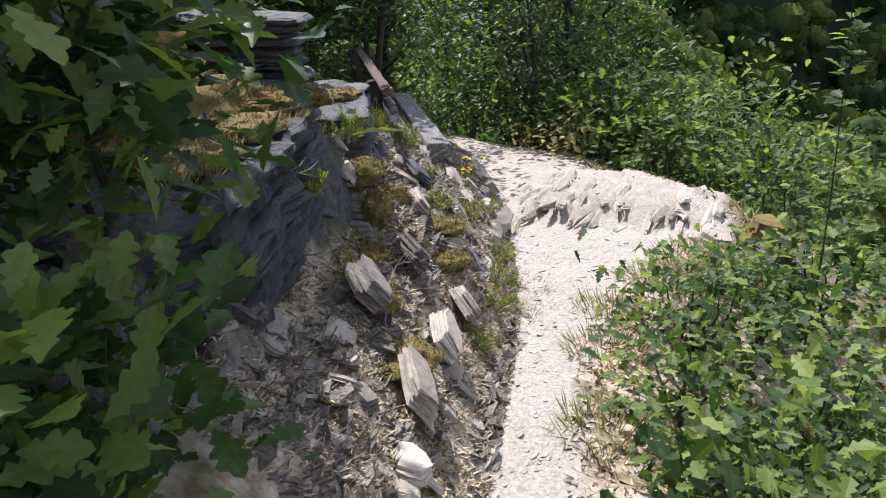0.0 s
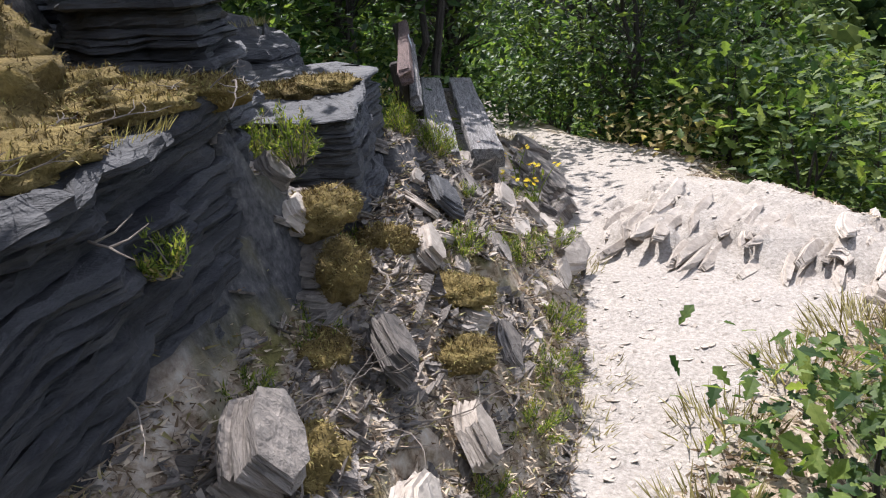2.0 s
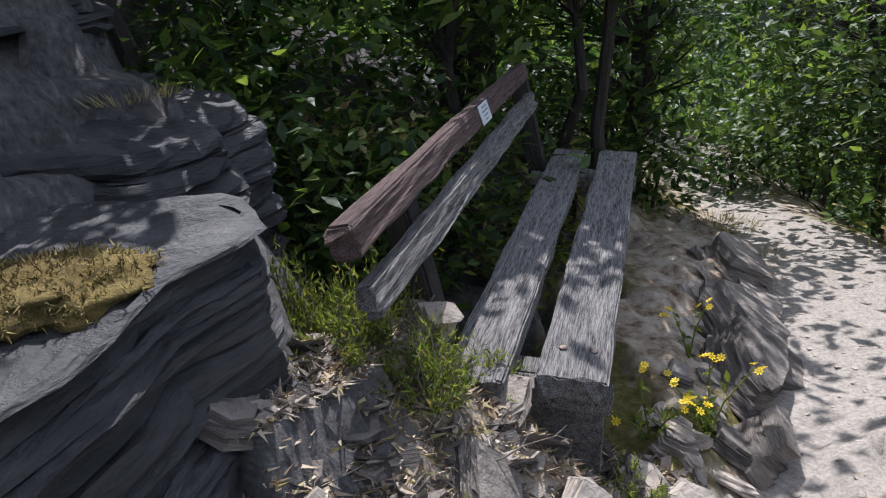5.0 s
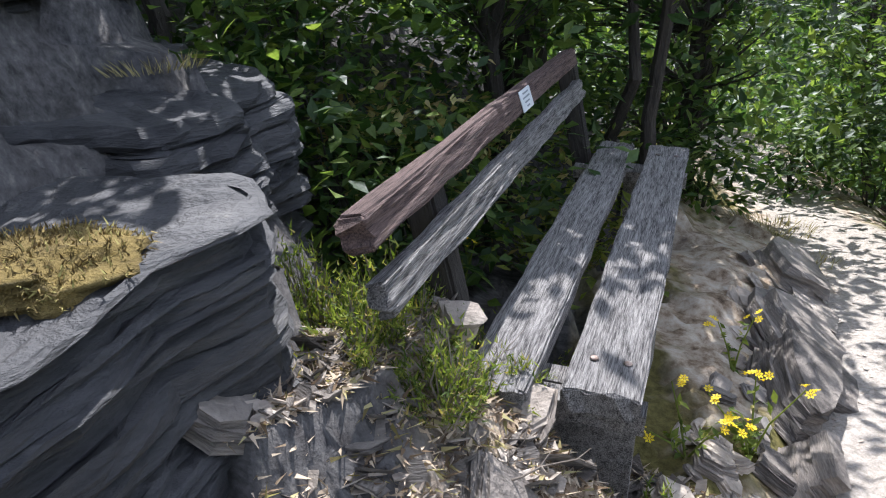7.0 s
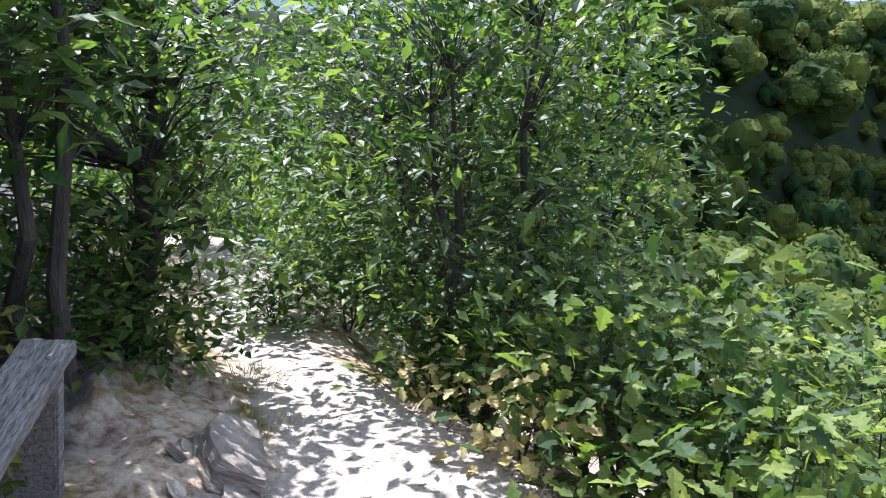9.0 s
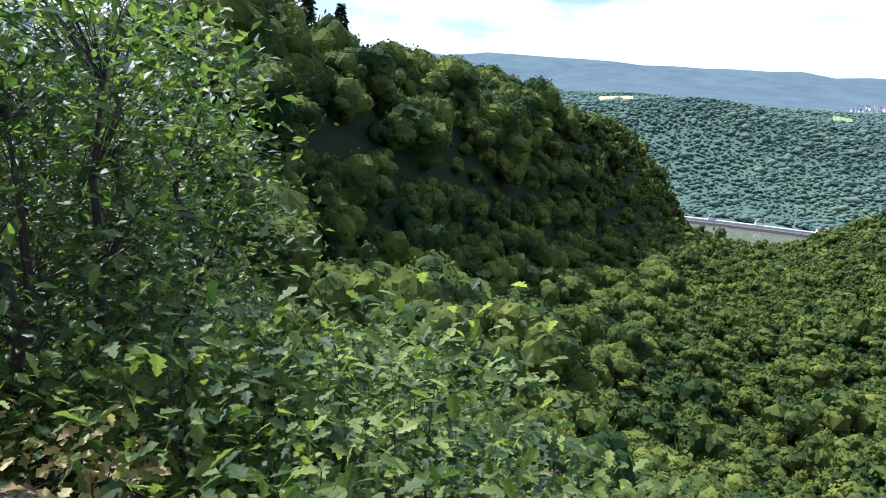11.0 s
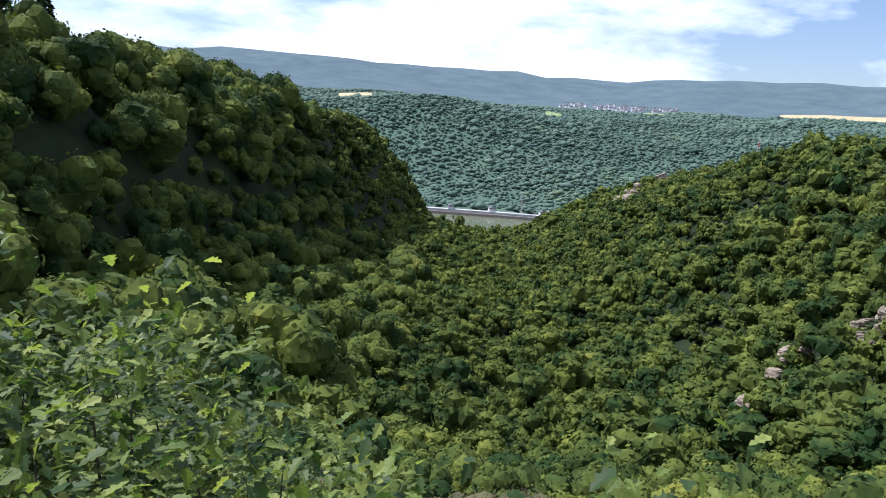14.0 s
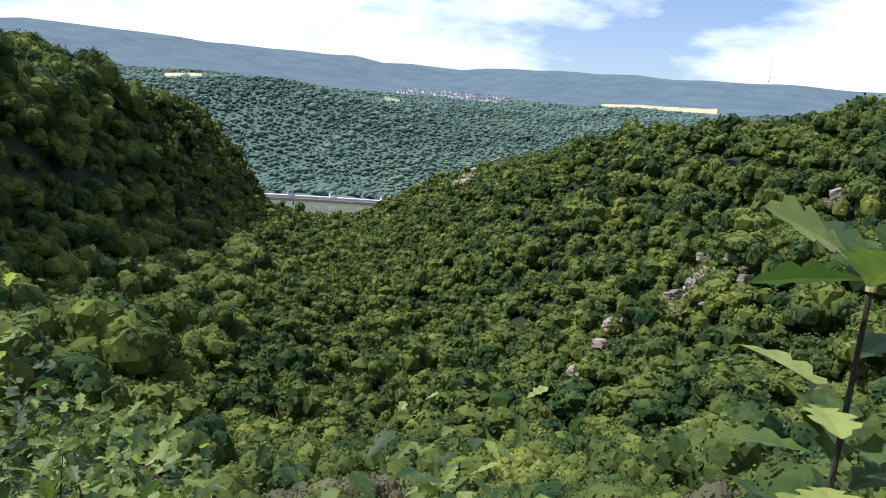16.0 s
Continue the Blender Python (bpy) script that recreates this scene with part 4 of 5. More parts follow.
def sapling(x, y, tall, size, seed):
    """A single upright oak shoot with whorls of large leaves and a bud at the tip."""
    rng = np.random.default_rng(seed)
    root = new("oak_sapling")
    root.location = (x, y, level(x, y) - 0.03)
    tagged(root, "tall thin oak sapling with large lobed leaves", "shrub", "shrubs beside the trail")
    stem = [np.array([0.10 * math.sin(t * 2.2) * (1 - t), 0.05 * math.sin(t * 3) * (1 - t), tall * t]) for t in np.linspace(0, 1, 9)]
    v, f = tube(stem, list(np.linspace(0.007, 0.0022, 9)), 7)
    child("stem", mesh_of("stem", v, f, M_BARK), root)
    v, f = tube([(0, 0, tall - 0.01), (0.003, 0, tall + 0.008), (0.001, 0.002, tall + 0.02)], [0.004, 0.005, 0.001], 7)
    child("bud", mesh_of("bud", v, f, M_LEAF_DRY), root, "yellow bud cluster at the tip")
    for up, count in ((0.0, 7), (0.10, 4), (0.17, 8), (0.26, 8), (0.36, 8), (0.5, 8), (0.66, 7), (0.85, 7), (1.05, 6), (1.3, 5)):
        a = rng.uniform(0, 6.28) + np.arange(count) * 2.4
        rise = rng.uniform(-0.15, 0.75, count)
        ways = np.stack([np.cos(a), np.sin(a), rise], -1)
        at = np.array([np.interp(tall - up, [p[2] for p in stem], [p[q] for p in stem]) for q in range(3)])
        v, f = leaves(at + ways * 0.012 + rng.normal(0, 0.012, (count, 3)), ways, size * rng.uniform(0.7, 1.15, count), "oak_fine", rng, 0.3)
        child("leaf_whorl", mesh_of("leaf_whorl", v, f, M_OAK), root)
    return root


sapling(2.268, 5.128, 2.12, 0.096, 150)
plant("oak_sapling", "oak shoot with large lobed leaves, coloured for shade, over the bank", "shrub", -0.17, 2.84, 0.95, 0.27, 110, 9, 0.115, "oak_fine", M_LEAF_SHADED, 151, stems=2, stem_r=0.01, low=0.02)
plant("oak_sapling", "low oak shoot with shade-coloured leaves at the foot of the bank", "shrub", -0.08, 2.32, 0.55, 0.24, 70, 9, 0.11, "oak_fine", M_LEAF_SHADED, 155, stems=3, stem_r=0.008, low=0.02, group="shrubs beside the trail")
plant("withered_shoot", "small oak shoot with yellow withered leaves", "shrub", 1.12, 9.0, 0.42, 0.2, 18, 7, 0.10, "oak", M_LEAF_DRY, 152, stems=2, stem_r=0.006, low=0.1)
plant("withered_shoot", "low oak shoot with pale yellowing leaves", "shrub", 0.62, 9.75, 0.4, 0.2, 14, 7, 0.09, "oak", M_LEAF_DRY, 154, stems=2, stem_r=0.006, low=0.1)
# The last oak is added to keep the shoots by the trail shaded.
for k, (x, y, h, w, tips, per, size, stems, thick) in enumerate((
        (0.80, 10.6, 4.0, 1.05, 300, 15, 0.095, 3, 0.05), (0.2, 12.4, 3.8, 1.5, 260, 14, 0.10, 3, 0.05), (1.45, 12.0, 4.9, 1.1, 270, 14, 0.10, 2, 0.05),
        (0.6, 14.0, 5.6, 1.3, 260, 13, 0.12, 2, 0.05), (1.55, 14.4, 5.4, 1.0, 240, 13, 0.12, 2, 0.05), (-0.8, 15.0, 5.2, 1.5, 240, 13, 0.13, 2, 0.05),
        (-2.6, 13.6, 4.4, 1.8, 240, 14, 0.11, 2, 0.06), (-1.35, 9.75, 2.7, 0.85, 220, 15, 0.095, 1, 0.10), (-1.9, 8.8, 3.3, 0.95, 260, 14, 0.095, 2, 0.05),
        (-2.9, 10.6, 4.0, 1.4, 260, 14, 0.10, 2, 0.05), (-2.6, 7.8, 1.7, 0.85, 230, 14, 0.095, 2, 0.05), (-1.75, 3.85, 3.6, 0.9, 260, 14, 0.11, 2, 0.04))):
    plant("oak_tree", "slender oak with a thick leafy crown", "tree", x, y, h, w, tips, int(per * 1.05), size * 1.15, "oval", M_LEAF_SHADED, 200 + k, stems=stems, stem_r=thick, low=0.07, group="trees round the bench", bushy=1.9)
# Oaks added to shade bank and bench, their crowns mostly above the view.
for k, (x, y, h, w) in enumerate(((-2.4, 4.6, 2.8, 0.8), (-2.1, 4.1, 3.5, 0.9), (-1.7, 3.1, 3.4, 0.9), (-2.3, 5.6, 2.0, 0.7), (-1.9, 6.5, 2.3, 0.6), (-1.25, 3.9, 2.9, 0.8), (-1.35, 7.95, 2.5, 0.7), (-1.0, 8.75, 3.1, 0.7))):
    plant("oak_tree", "slender oak added to shade the bank and bench", "tree", x, y, h, w, 230 if y < 7 else 95, 14, 0.12, "oval", M_LEAF_SHADED, 230 + k, stems=2, stem_r=0.04, low=0.42, group="trees round the bench", bushy=1.9)
for k, (x, y, h, w) in enumerate(((-1.05, 7.0, 0.75, 0.36), (-1.2, 6.75, 0.8, 0.35), (-1.15, 7.5, 0.8, 0.4), (-1.5, 8.2, 0.9, 0.55), (-1.25, 9.0, 0.8, 0.5), (-0.95, 9.55, 0.55, 0.4), (-1.6, 7.1, 0.8, 0.5), (0.55, 10.25, 0.8, 0.5), (-0.75, 10.9, 0.6, 0.4), (-2.0, 11.0, 1.0, 0.6), (-2.0, 6.3, 1.1, 0.6), (-2.4, 5.5, 1.0, 0.6), (-1.75, 7.0, 1.0, 0.55), (-2.7, 6.6, 1.4, 0.7), (-1.55, 6.6, 0.7, 0.4), (-0.3, 11.4, 0.9, 0.6))):
    plant("bramble", "low dark green undergrowth below the trees", "shrub", x, y, h, w, 60, 12, 0.085, "oval", M_LEAF_SHADED, 260 + k, stems=4, stem_r=0.008, low=0.03, group="undergrowth")
for k, (x, y, h) in enumerate(((-1.25, 7.6, 0.55), (-1.35, 7.2, 0.5), (-1.1, 8.3, 0.5), (-0.75, 7.6, 0.3))):
    plant("fern", "yellowing fern behind the bench", "fern", x, y, h, 0.32, 34, 8, 0.07, "oval", M_LEAF_DRY if k < 2 else M_HEATHER, 280 + k, stems=5, stem_r=0.005, low=0.2, group="ferns behind the bench")


def build_thicket():
    """The wooded hill behind the bench and above the trail."""
    rng = np.random.default_rng(9)
    shapes = []
    for k in range(4):
        n = 300
        d = rng.normal(0, 1, (n, 3))
        d /= np.linalg.norm(d, axis=1, keepdims=True)
        shapes.append(leaves(d * (rng.uniform(0.55, 1.05, n) ** 0.7)[:, None], d + rng.normal(0, 0.7, (n, 3)), rng.uniform(0.13, 0.21, n), "oval", rng, 0.8))
    x, y, r, b = spread(rng, 9.5, 30, 2.0, -8, 100)
    keep = (x < 1.5) & ((x < np.interp(y, PATH_Y, PATH_L) - 1.2) | (y > 13.5))
    x, y, r = x[keep], y[keep], r[keep]
    z = land(x, y, False)[0]
    size = rng.uniform(1.1, 1.9, len(x)) * np.clip(r / 14, 0.8, 1.5)
    scatter("thicket", "dense shaded leafy thicket on the hill behind the bench", np.stack([x, y, z + size * rng.uniform(0.2, 1.3, len(x))], -1), size, shapes, M_LEAF_SHADED, rng)


build_thicket()

# ---- slate blocks of the bank
DARK, PALE = "grey split slate block", "pale weathered slate slab beside the trail"
# Blocks on the shaded side use the slate with shade in its colour.
bedded_block("large flat-topped slate boulder with moss on top", ((-0.08, 5.10), (-0.19, 5.50), (-0.24, 5.78), (-0.5, 5.9), (-1.0, 5.72), (-0.92, 5.2), (-0.42, 5.03)), 0.85, 1.43, 71, M_SLATE_SHADED, 22, (-0.03, 0.09), 0.035)
bedded_block("slate wall, coloured for shade, with a mossy ledge along the trail", ((-0.06, 3.1), (-0.07, 3.7), (-0.14, 4.3), (-0.22, 4.62), (-0.6, 4.78), (-1.1, 4.4), (-1.0, 3.0), (-0.4, 2.7)), 0.55, 1.60, 72, M_SLATE_SHADED, 30, (-0.12, 0.05), 0.06)
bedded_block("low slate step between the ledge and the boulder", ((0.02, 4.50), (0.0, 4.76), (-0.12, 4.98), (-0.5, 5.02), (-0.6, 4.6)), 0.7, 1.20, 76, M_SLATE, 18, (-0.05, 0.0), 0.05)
bedded_block("stacked slate block standing on the mossy ledge", ((-0.27, 4.56), (-0.33, 4.80), (-0.75, 5.0), (-1.0, 4.9), (-0.62, 4.55)), 1.5, 1.96, 73, M_SLATE_SHADED, 16, (-0.05, 0.03), 0.05)
bedded_block("shaded slate face behind the boulder", ((-0.80, 5.95), (-0.98, 6.42), (-1.6, 6.55), (-2.2, 6.0), (-1.9, 5.4), (-1.15, 5.55)), 0.75, 1.66, 74, M_SLATE_SHADED, 26, (-0.2, 0.0), 0.06)
bedded_block("broken slate step below the upper face", ((-0.93, 4.95), (-0.98, 5.55), (-1.3, 5.75), (-1.7, 5.2), (-1.2, 4.75)), 1.0, 1.78, 77, M_SLATE_SHADED, 18, (-0.1, 0.0), 0.06)
bedded_block("upper slate face on the bank", ((-1.12, 5.0), (-1.25, 5.6), (-1.35, 6.2), (-2.1, 6.4), (-2.6, 5.5), (-1.9, 4.7)), 1.3, 2.3, 75, M_SLATE_SHADED, 22, (-0.2, 0.0), 0.07)
# Two stones by the boulder also take the shade-coloured slate.
for k, (label, x, y, top, w, d, h, rx, ry, rz, mat, plates) in enumerate((
        (DARK, -0.62, 6.18, 0.70, 0.62, 0.30, 0.22, 14, 8, 38, M_SLATE, 5),
        (PALE, -0.25, 6.22, 0.53, 0.14, 0.10, 0.10, 30, 20, 50, M_SLATE_PALE, 4), (PALE, -0.02, 6.22, 0.54, 0.15, 0.12, 0.10, 24, -12, 20, M_SLATE_PALE, 4),
        (DARK, 0.22, 7.00, 0.46, 0.16, 0.36, 0.24, 0, 58, 20, M_SLATE, 5), (DARK, 0.10, 7.45, 0.46, 0.34, 0.62, 0.24, 4, 40, 20, M_SLATE, 6),
        (DARK, -0.08, 7.95, 0.48, 0.38, 0.70, 0.26, 0, 36, 22, M_SLATE, 6), (DARK, -0.26, 8.5, 0.44, 0.40, 0.70, 0.28, 0, 34, 26, M_SLATE, 6), (DARK, 0.02, 8.3, 0.30, 0.30, 0.55, 0.16, 0, 30, 24, M_SLATE, 5), (DARK, 0.22, 7.7, 0.30, 0.26, 0.5, 0.14, 0, 28, 20, M_SLATE, 5),
        (PALE, 0.40, 6.44, 0.46, 0.34, 0.22, 0.20, 12, 26, -30, M_SLATE_PALE, 5), (PALE, 0.52, 6.18, 0.44, 0.30, 0.26, 0.22, 10, 34, -20, M_SLATE_PALE, 5),
        (DARK, 0.20, 6.10, 0.62, 0.26, 0.20, 0.24, 24, 40, 30, M_SLATE, 5), (DARK, 0.05, 5.95, 0.72, 0.30, 0.24, 0.26, 20, 36, 40, M_SLATE, 5),
        (DARK, 0.50, 5.95, 0.44, 0.22, 0.26, 0.24, 10, 50, 10, M_SLATE, 5), (DARK, 0.28, 5.52, 0.70, 0.26, 0.24, 0.34, 16, 42, 30, M_SLATE, 6),
        (DARK, 0.12, 5.12, 0.94, 0.26, 0.24, 0.34, 20, 40, 40, M_SLATE, 6), (DARK, 0.40, 4.92, 0.68, 0.32, 0.28, 0.42, 10, 48, 24, M_SLATE, 7),
        (DARK, 0.44, 4.45, 0.66, 0.28, 0.26, 0.40, 12, 44, 34, M_SLATE, 6), (DARK, 0.20, 4.50, 0.90, 0.30, 0.28, 0.40, 14, 38, 44, M_SLATE, 6),
        (DARK, 0.42, 4.0, 0.74, 0.28, 0.26, 0.38, 10, 46, 20, M_SLATE, 6), (DARK, 0.12, 3.9, 1.02, 0.36, 0.30, 0.42, 14, 40, 36, M_SLATE, 6),
        (DARK, 0.40, 3.5, 0.80, 0.30, 0.26, 0.38, 16, 44, 30, M_SLATE, 6), (DARK, 0.05, 5.62, 0.78, 0.36, 0.28, 0.30, 16, 30, 40, M_SLATE_SHADED, 6),
        (DARK, 0.0, 5.42, 0.93, 0.22, 0.24, 0.20, 12, 30, 60, M_SLATE_SHADED, 5), (PALE, 0.30, 6.62, 0.46, 0.30, 0.18, 0.16, 12, 30, -24, M_SLATE_PALE, 5))):
    small = w < 0.37 and y < 6.3 and x > -0.1
    mat = M_SLATE_PALE if small and k % 2 else mat
    top = max(top, level(x, y) + 0.05) if x > -0.3 and 5.4 < y < 6.35 else top
    rock(label, x, y, w * (0.62 if small else 1), d * (1.2 if small else 1), h * (0.20 if small else 1), rx, ry + (14 if small else 0), rz, 300 + k, mat, plates, sink=1.0, z=top)

rng_bank = random.Random(4)
for k in range(150):
    y = rng_bank.uniform(3.0, 8.6)
    s = rng_bank.uniform(0.02, 0.85) if y < 6 else rng_bank.uniform(0.0, 0.35)
    x = float(np.interp(y, PATH_Y, PATH_L)) - s
    w = rng_bank.uniform(0.06, 0.17)
    rock("small ragged piece of slate in the bank", x, y, w, w * rng_bank.uniform(0.6, 1.5), w * rng_bank.uniform(0.14, 0.34), rng_bank.uniform(-15, 25), rng_bank.uniform(15, 60), rng_bank.uniform(0, 70), 400 + k,
         M_SLATE if rng_bank.random() < 0.4 else M_SLATE_PALE, 3, sink=0.25, name="slate_stone")

# the ledge of upturned slate that crosses the trail
for k in range(46):
    u = rng_bank.random()
    x = 0.70 + 1.40 * u + rng_bank.uniform(-0.08, 0.08)
    y = 6.95 - 0.62 * u + rng_bank.uniform(-0.30, 0.34)
    rock("upturned blade of pale slate in the trail", x, y, rng_bank.uniform(0.05, 0.11), rng_bank.uniform(0.35, 0.75), rng_bank.uniform(0.02, 0.04), rng_bank.uniform(-5, 5), rng_bank.uniform(20, 45), rng_bank.uniform(-32, -12), 600 + k, M_SLATE_PALE, 4, sink=0.55, name="slate_outcrop")
rock("flat white slate block at the trail's outer edge", 1.98, 6.12, 0.34, 0.30, 0.12, 6, 14, -20, 700, M_SLATE_PALE, 4, sink=0.45)
rock("brown mossy slate block at the trail's outer edge", 2.22, 6.22, 0.34, 0.40, 0.34, 4, 14, 10, 701, M_MOSS, 4, sink=0.6)
rock("brown mossy slate block at the trail's outer edge", 2.20, 5.95, 0.26, 0.28, 0.28, 4, 24, 40, 702, M_SLATE, 5, sink=0.7)


def chips(name, label, count, seed, where, lo, hi, material, tilt=0.35):
    """Loose flat flakes of slate lying about."""
    rng = np.random.default_rng(seed)
    x, y = where(rng, count * 2)
    z = land(x, y)[0]
    steep = np.maximum(np.abs(land(x + 0.03, y)[0] - z), np.abs(land(x, y + 0.03)[0] - z)) / 0.03
    pick = np.argsort(steep + rng.uniform(0, 0.6, len(x)))[:count]
    x, y, z = x[pick], y[pick], z[pick]
    verts, faces = [], []
    for k in range(count):
        n = int(rng.integers(4, 7))
        r = rng.uniform(lo, hi) * rng.uniform(0.5, 1.0)
        long = rng.uniform(1.0, 2.2)
        turn = rng.normal(-0.6, 0.5)
        tx, ty = rng.normal(0, tilt, 2)
        t = r * rng.uniform(0.12, 0.35)
        ring = []
        for j in range(n):
            a = 2 * math.pi * j / n + rng.uniform(-0.3, 0.3)
            px, py = r * math.cos(a), r * long * math.sin(a)
            ring.append((px * math.cos(turn) - py * math.sin(turn), px * math.sin(turn) + py * math.cos(turn)))
        base = len(verts)
        for up in (0, t):
            for px, py in ring:
                verts.append((x[k] + px, y[k] + py, z[k] + up + px * tx + py * ty - t * 0.2))
        faces.append(tuple(base + n + j for j in range(n)))
        for j in range(n):
            faces.append((base + j, base + (j + 1) % n, base + n + (j + 1) % n, base + n + j))
    return tagged(new(name, mesh_of(name, verts, faces, material)), label, "gravel", kind="stuff")


def on_trail(rng, n):
    y = rng.uniform(2.6, 10.2, n)
    l, r = np.interp(y, PATH_Y, PATH_L), np.interp(y, PATH_Y, PATH_R)
    side = np.where(rng.random(n) < 0.5, rng.beta(0.7, 2.0, n), 1 - rng.beta(0.7, 2.0, n))
    return l + (r - l) * side, y


def on_bank(rng, n):
    y = rng.uniform(2.8, 6.7, n)
    return np.interp(y, PATH_Y, PATH_L) - rng.uniform(-0.05, 1.0, n), y


chips("trail_chips", "loose pale slate chips on the trail", 1900, 11, on_trail, 0.004, 0.017, M_SLATE_PALE, 0.2)
chips("bank_chips", "loose slate flakes and crumbs on the bank", 2800, 12, on_bank, 0.006, 0.026, M_SLATE_PALE, 0.6)
chips("bank_crumbs", "dark slate crumbs on the bank", 4200, 13, on_bank, 0.008, 0.034, M_SLATE, 0.6)


def litter(name, label, count, seed, where, lo, hi, material):
    """Dead stalks and leaf crumbs lying over the ground."""
    rng = np.random.default_rng(seed)
    x, y = where(rng, count * 2)
    z = land(x, y)[0]
    steep = np.maximum(np.abs(land(x + 0.03, y)[0] - z), np.abs(land(x, y + 0.03)[0] - z)) / 0.03
    pick = np.argsort(steep + rng.uniform(0, 3.0, len(x)))[:count]
    x, y, z = x[pick], y[pick], z[pick] + 0.004
    ways = rng.normal(0, 1, (count, 3)) * np.array([1, 1, 0.35])
    v, f = leaves(np.stack([x, y, z], -1), ways, rng.uniform(lo, hi, count), "needle", rng, 0.8)
    return tagged(new(name, mesh_of(name, v, f, material)), label, "litter", kind="stuff")


def on_verge(rng, n):
    y = rng.uniform(2.4, 9.6, n)
    return np.interp(y, PATH_Y, PATH_R) + rng.uniform(-0.06, 0.7, n) ** 1.0, y


litter("bank_litter", "dry brown stalks and moss crumbs on the bank", 52000, 21, on_bank, 0.010, 0.042, M_LITTER)
litter("bank_straw", "pale dead grass stalks on the bank", 9000, 22, on_bank, 0.015, 0.045, M_GRASS_DRY)
litter("verge_litter", "dry brown stalks along the outer edge of the trail", 9000, 23, on_verge, 0.015, 0.06, M_LITTER)

# ---- moss, heather, grass and dead twigs on the bank
def moss(x, y, wide, deep, high, seed, z=None, label="cushion of dry golden-brown moss on the slate"):
    bm = bmesh.new()
    bmesh.ops.create_icosphere(bm, subdivisions=4, radius=1)
    for v in bm.verts:
        n = noise.fractal(v.co * 2.1 + Vector((seed, 0, 0)), 1.0, 2.0, 4) * 0.30 + noise.noise(v.co * 11 + Vector((0, seed, 0))) * 0.12 + noise.noise(v.co * 23 + Vector((0, seed, 0))) * 0.07
        v.co *= 1 + n
        v.co.x, v.co.y, v.co.z = v.co.x * wide / 2, v.co.y * deep / 2, v.co.z * high
    me = bpy.data.meshes.new("moss_cushion")
    bm.to_mesh(me)
    bm.free()
    me.materials.append(M_MOSS)
    ob = new("moss_cushion", me)
    ob.location = (x, y, (level(x, y) if z is None else z) - high * 0.35)
    for p in me.polygons:
        p.use_smooth = True
    rng = np.random.default_rng(int(seed * 10) + 3)
    tops = np.array([(*v.co, *v.normal) for v in me.vertices if v.normal.z > 0.0])
    pick = tops[rng.integers(0, len(tops), 2600)]
    v, f = leaves(pick[:, :3] + rng.normal(0, 0.004, (2600, 3)), pick[:, 3:] + rng.normal(0, 0.6, (2600, 3)), rng.uniform(0.007, 0.018, 2600), "needle", rng, 0.8)
    child("moss_fuzz", mesh_of("moss_fuzz", v, f, M_MOSS_TIP), ob)
    return tagged(ob, label, "moss", "moss on the bank")


for k, (x, y, w, d, h, z) in enumerate(((-0.42, 5.50, 0.34, 0.30, 0.045, 1.445), (-0.58, 5.42, 0.26, 0.24, 0.035, 1.435), (-0.30, 4.30, 0.30, 0.40, 0.05, 1.63), (-0.28, 3.9, 0.32, 0.42, 0.06, 1.60), (-0.45, 4.15, 0.3, 0.3, 0.05, 1.63), (-0.30, 3.5, 0.3, 0.4, 0.06, 1.58), (-0.06, 4.72, 0.22, 0.28, 0.07, 1.20), (0.04, 4.62, 0.14, 0.20, 0.10, 1.06), (0.02, 4.42, 0.18, 0.2, 0.05, None), (-0.5, 4.3, 0.36, 0.36, 0.06, 1.66), (-0.6, 4.0, 0.55, 0.6, 0.16, 1.70), (-0.85, 4.25, 0.5, 0.5, 0.2, 1.85), (-0.7, 3.55, 0.55, 0.6, 0.16, 1.70),  (-0.22, 4.5, 0.24, 0.2, 0.045, 1.61), (0.12, 4.05, 0.26, 0.22, 0.10, None), (-0.16, 5.16, 0.20, 0.24, 0.12, None),
                                        (0.00, 5.05, 0.22, 0.16, 0.07, None), (0.24, 4.95, 0.34, 0.22, 0.05, None), (0.34, 4.72, 0.26, 0.2, 0.05, None), (0.3, 3.7, 0.3, 0.3, 0.06, None), (-0.3, 6.1, 0.24, 0.2, 0.05, None))):
    moss(x, y, w, d, h, k * 3.7, z)
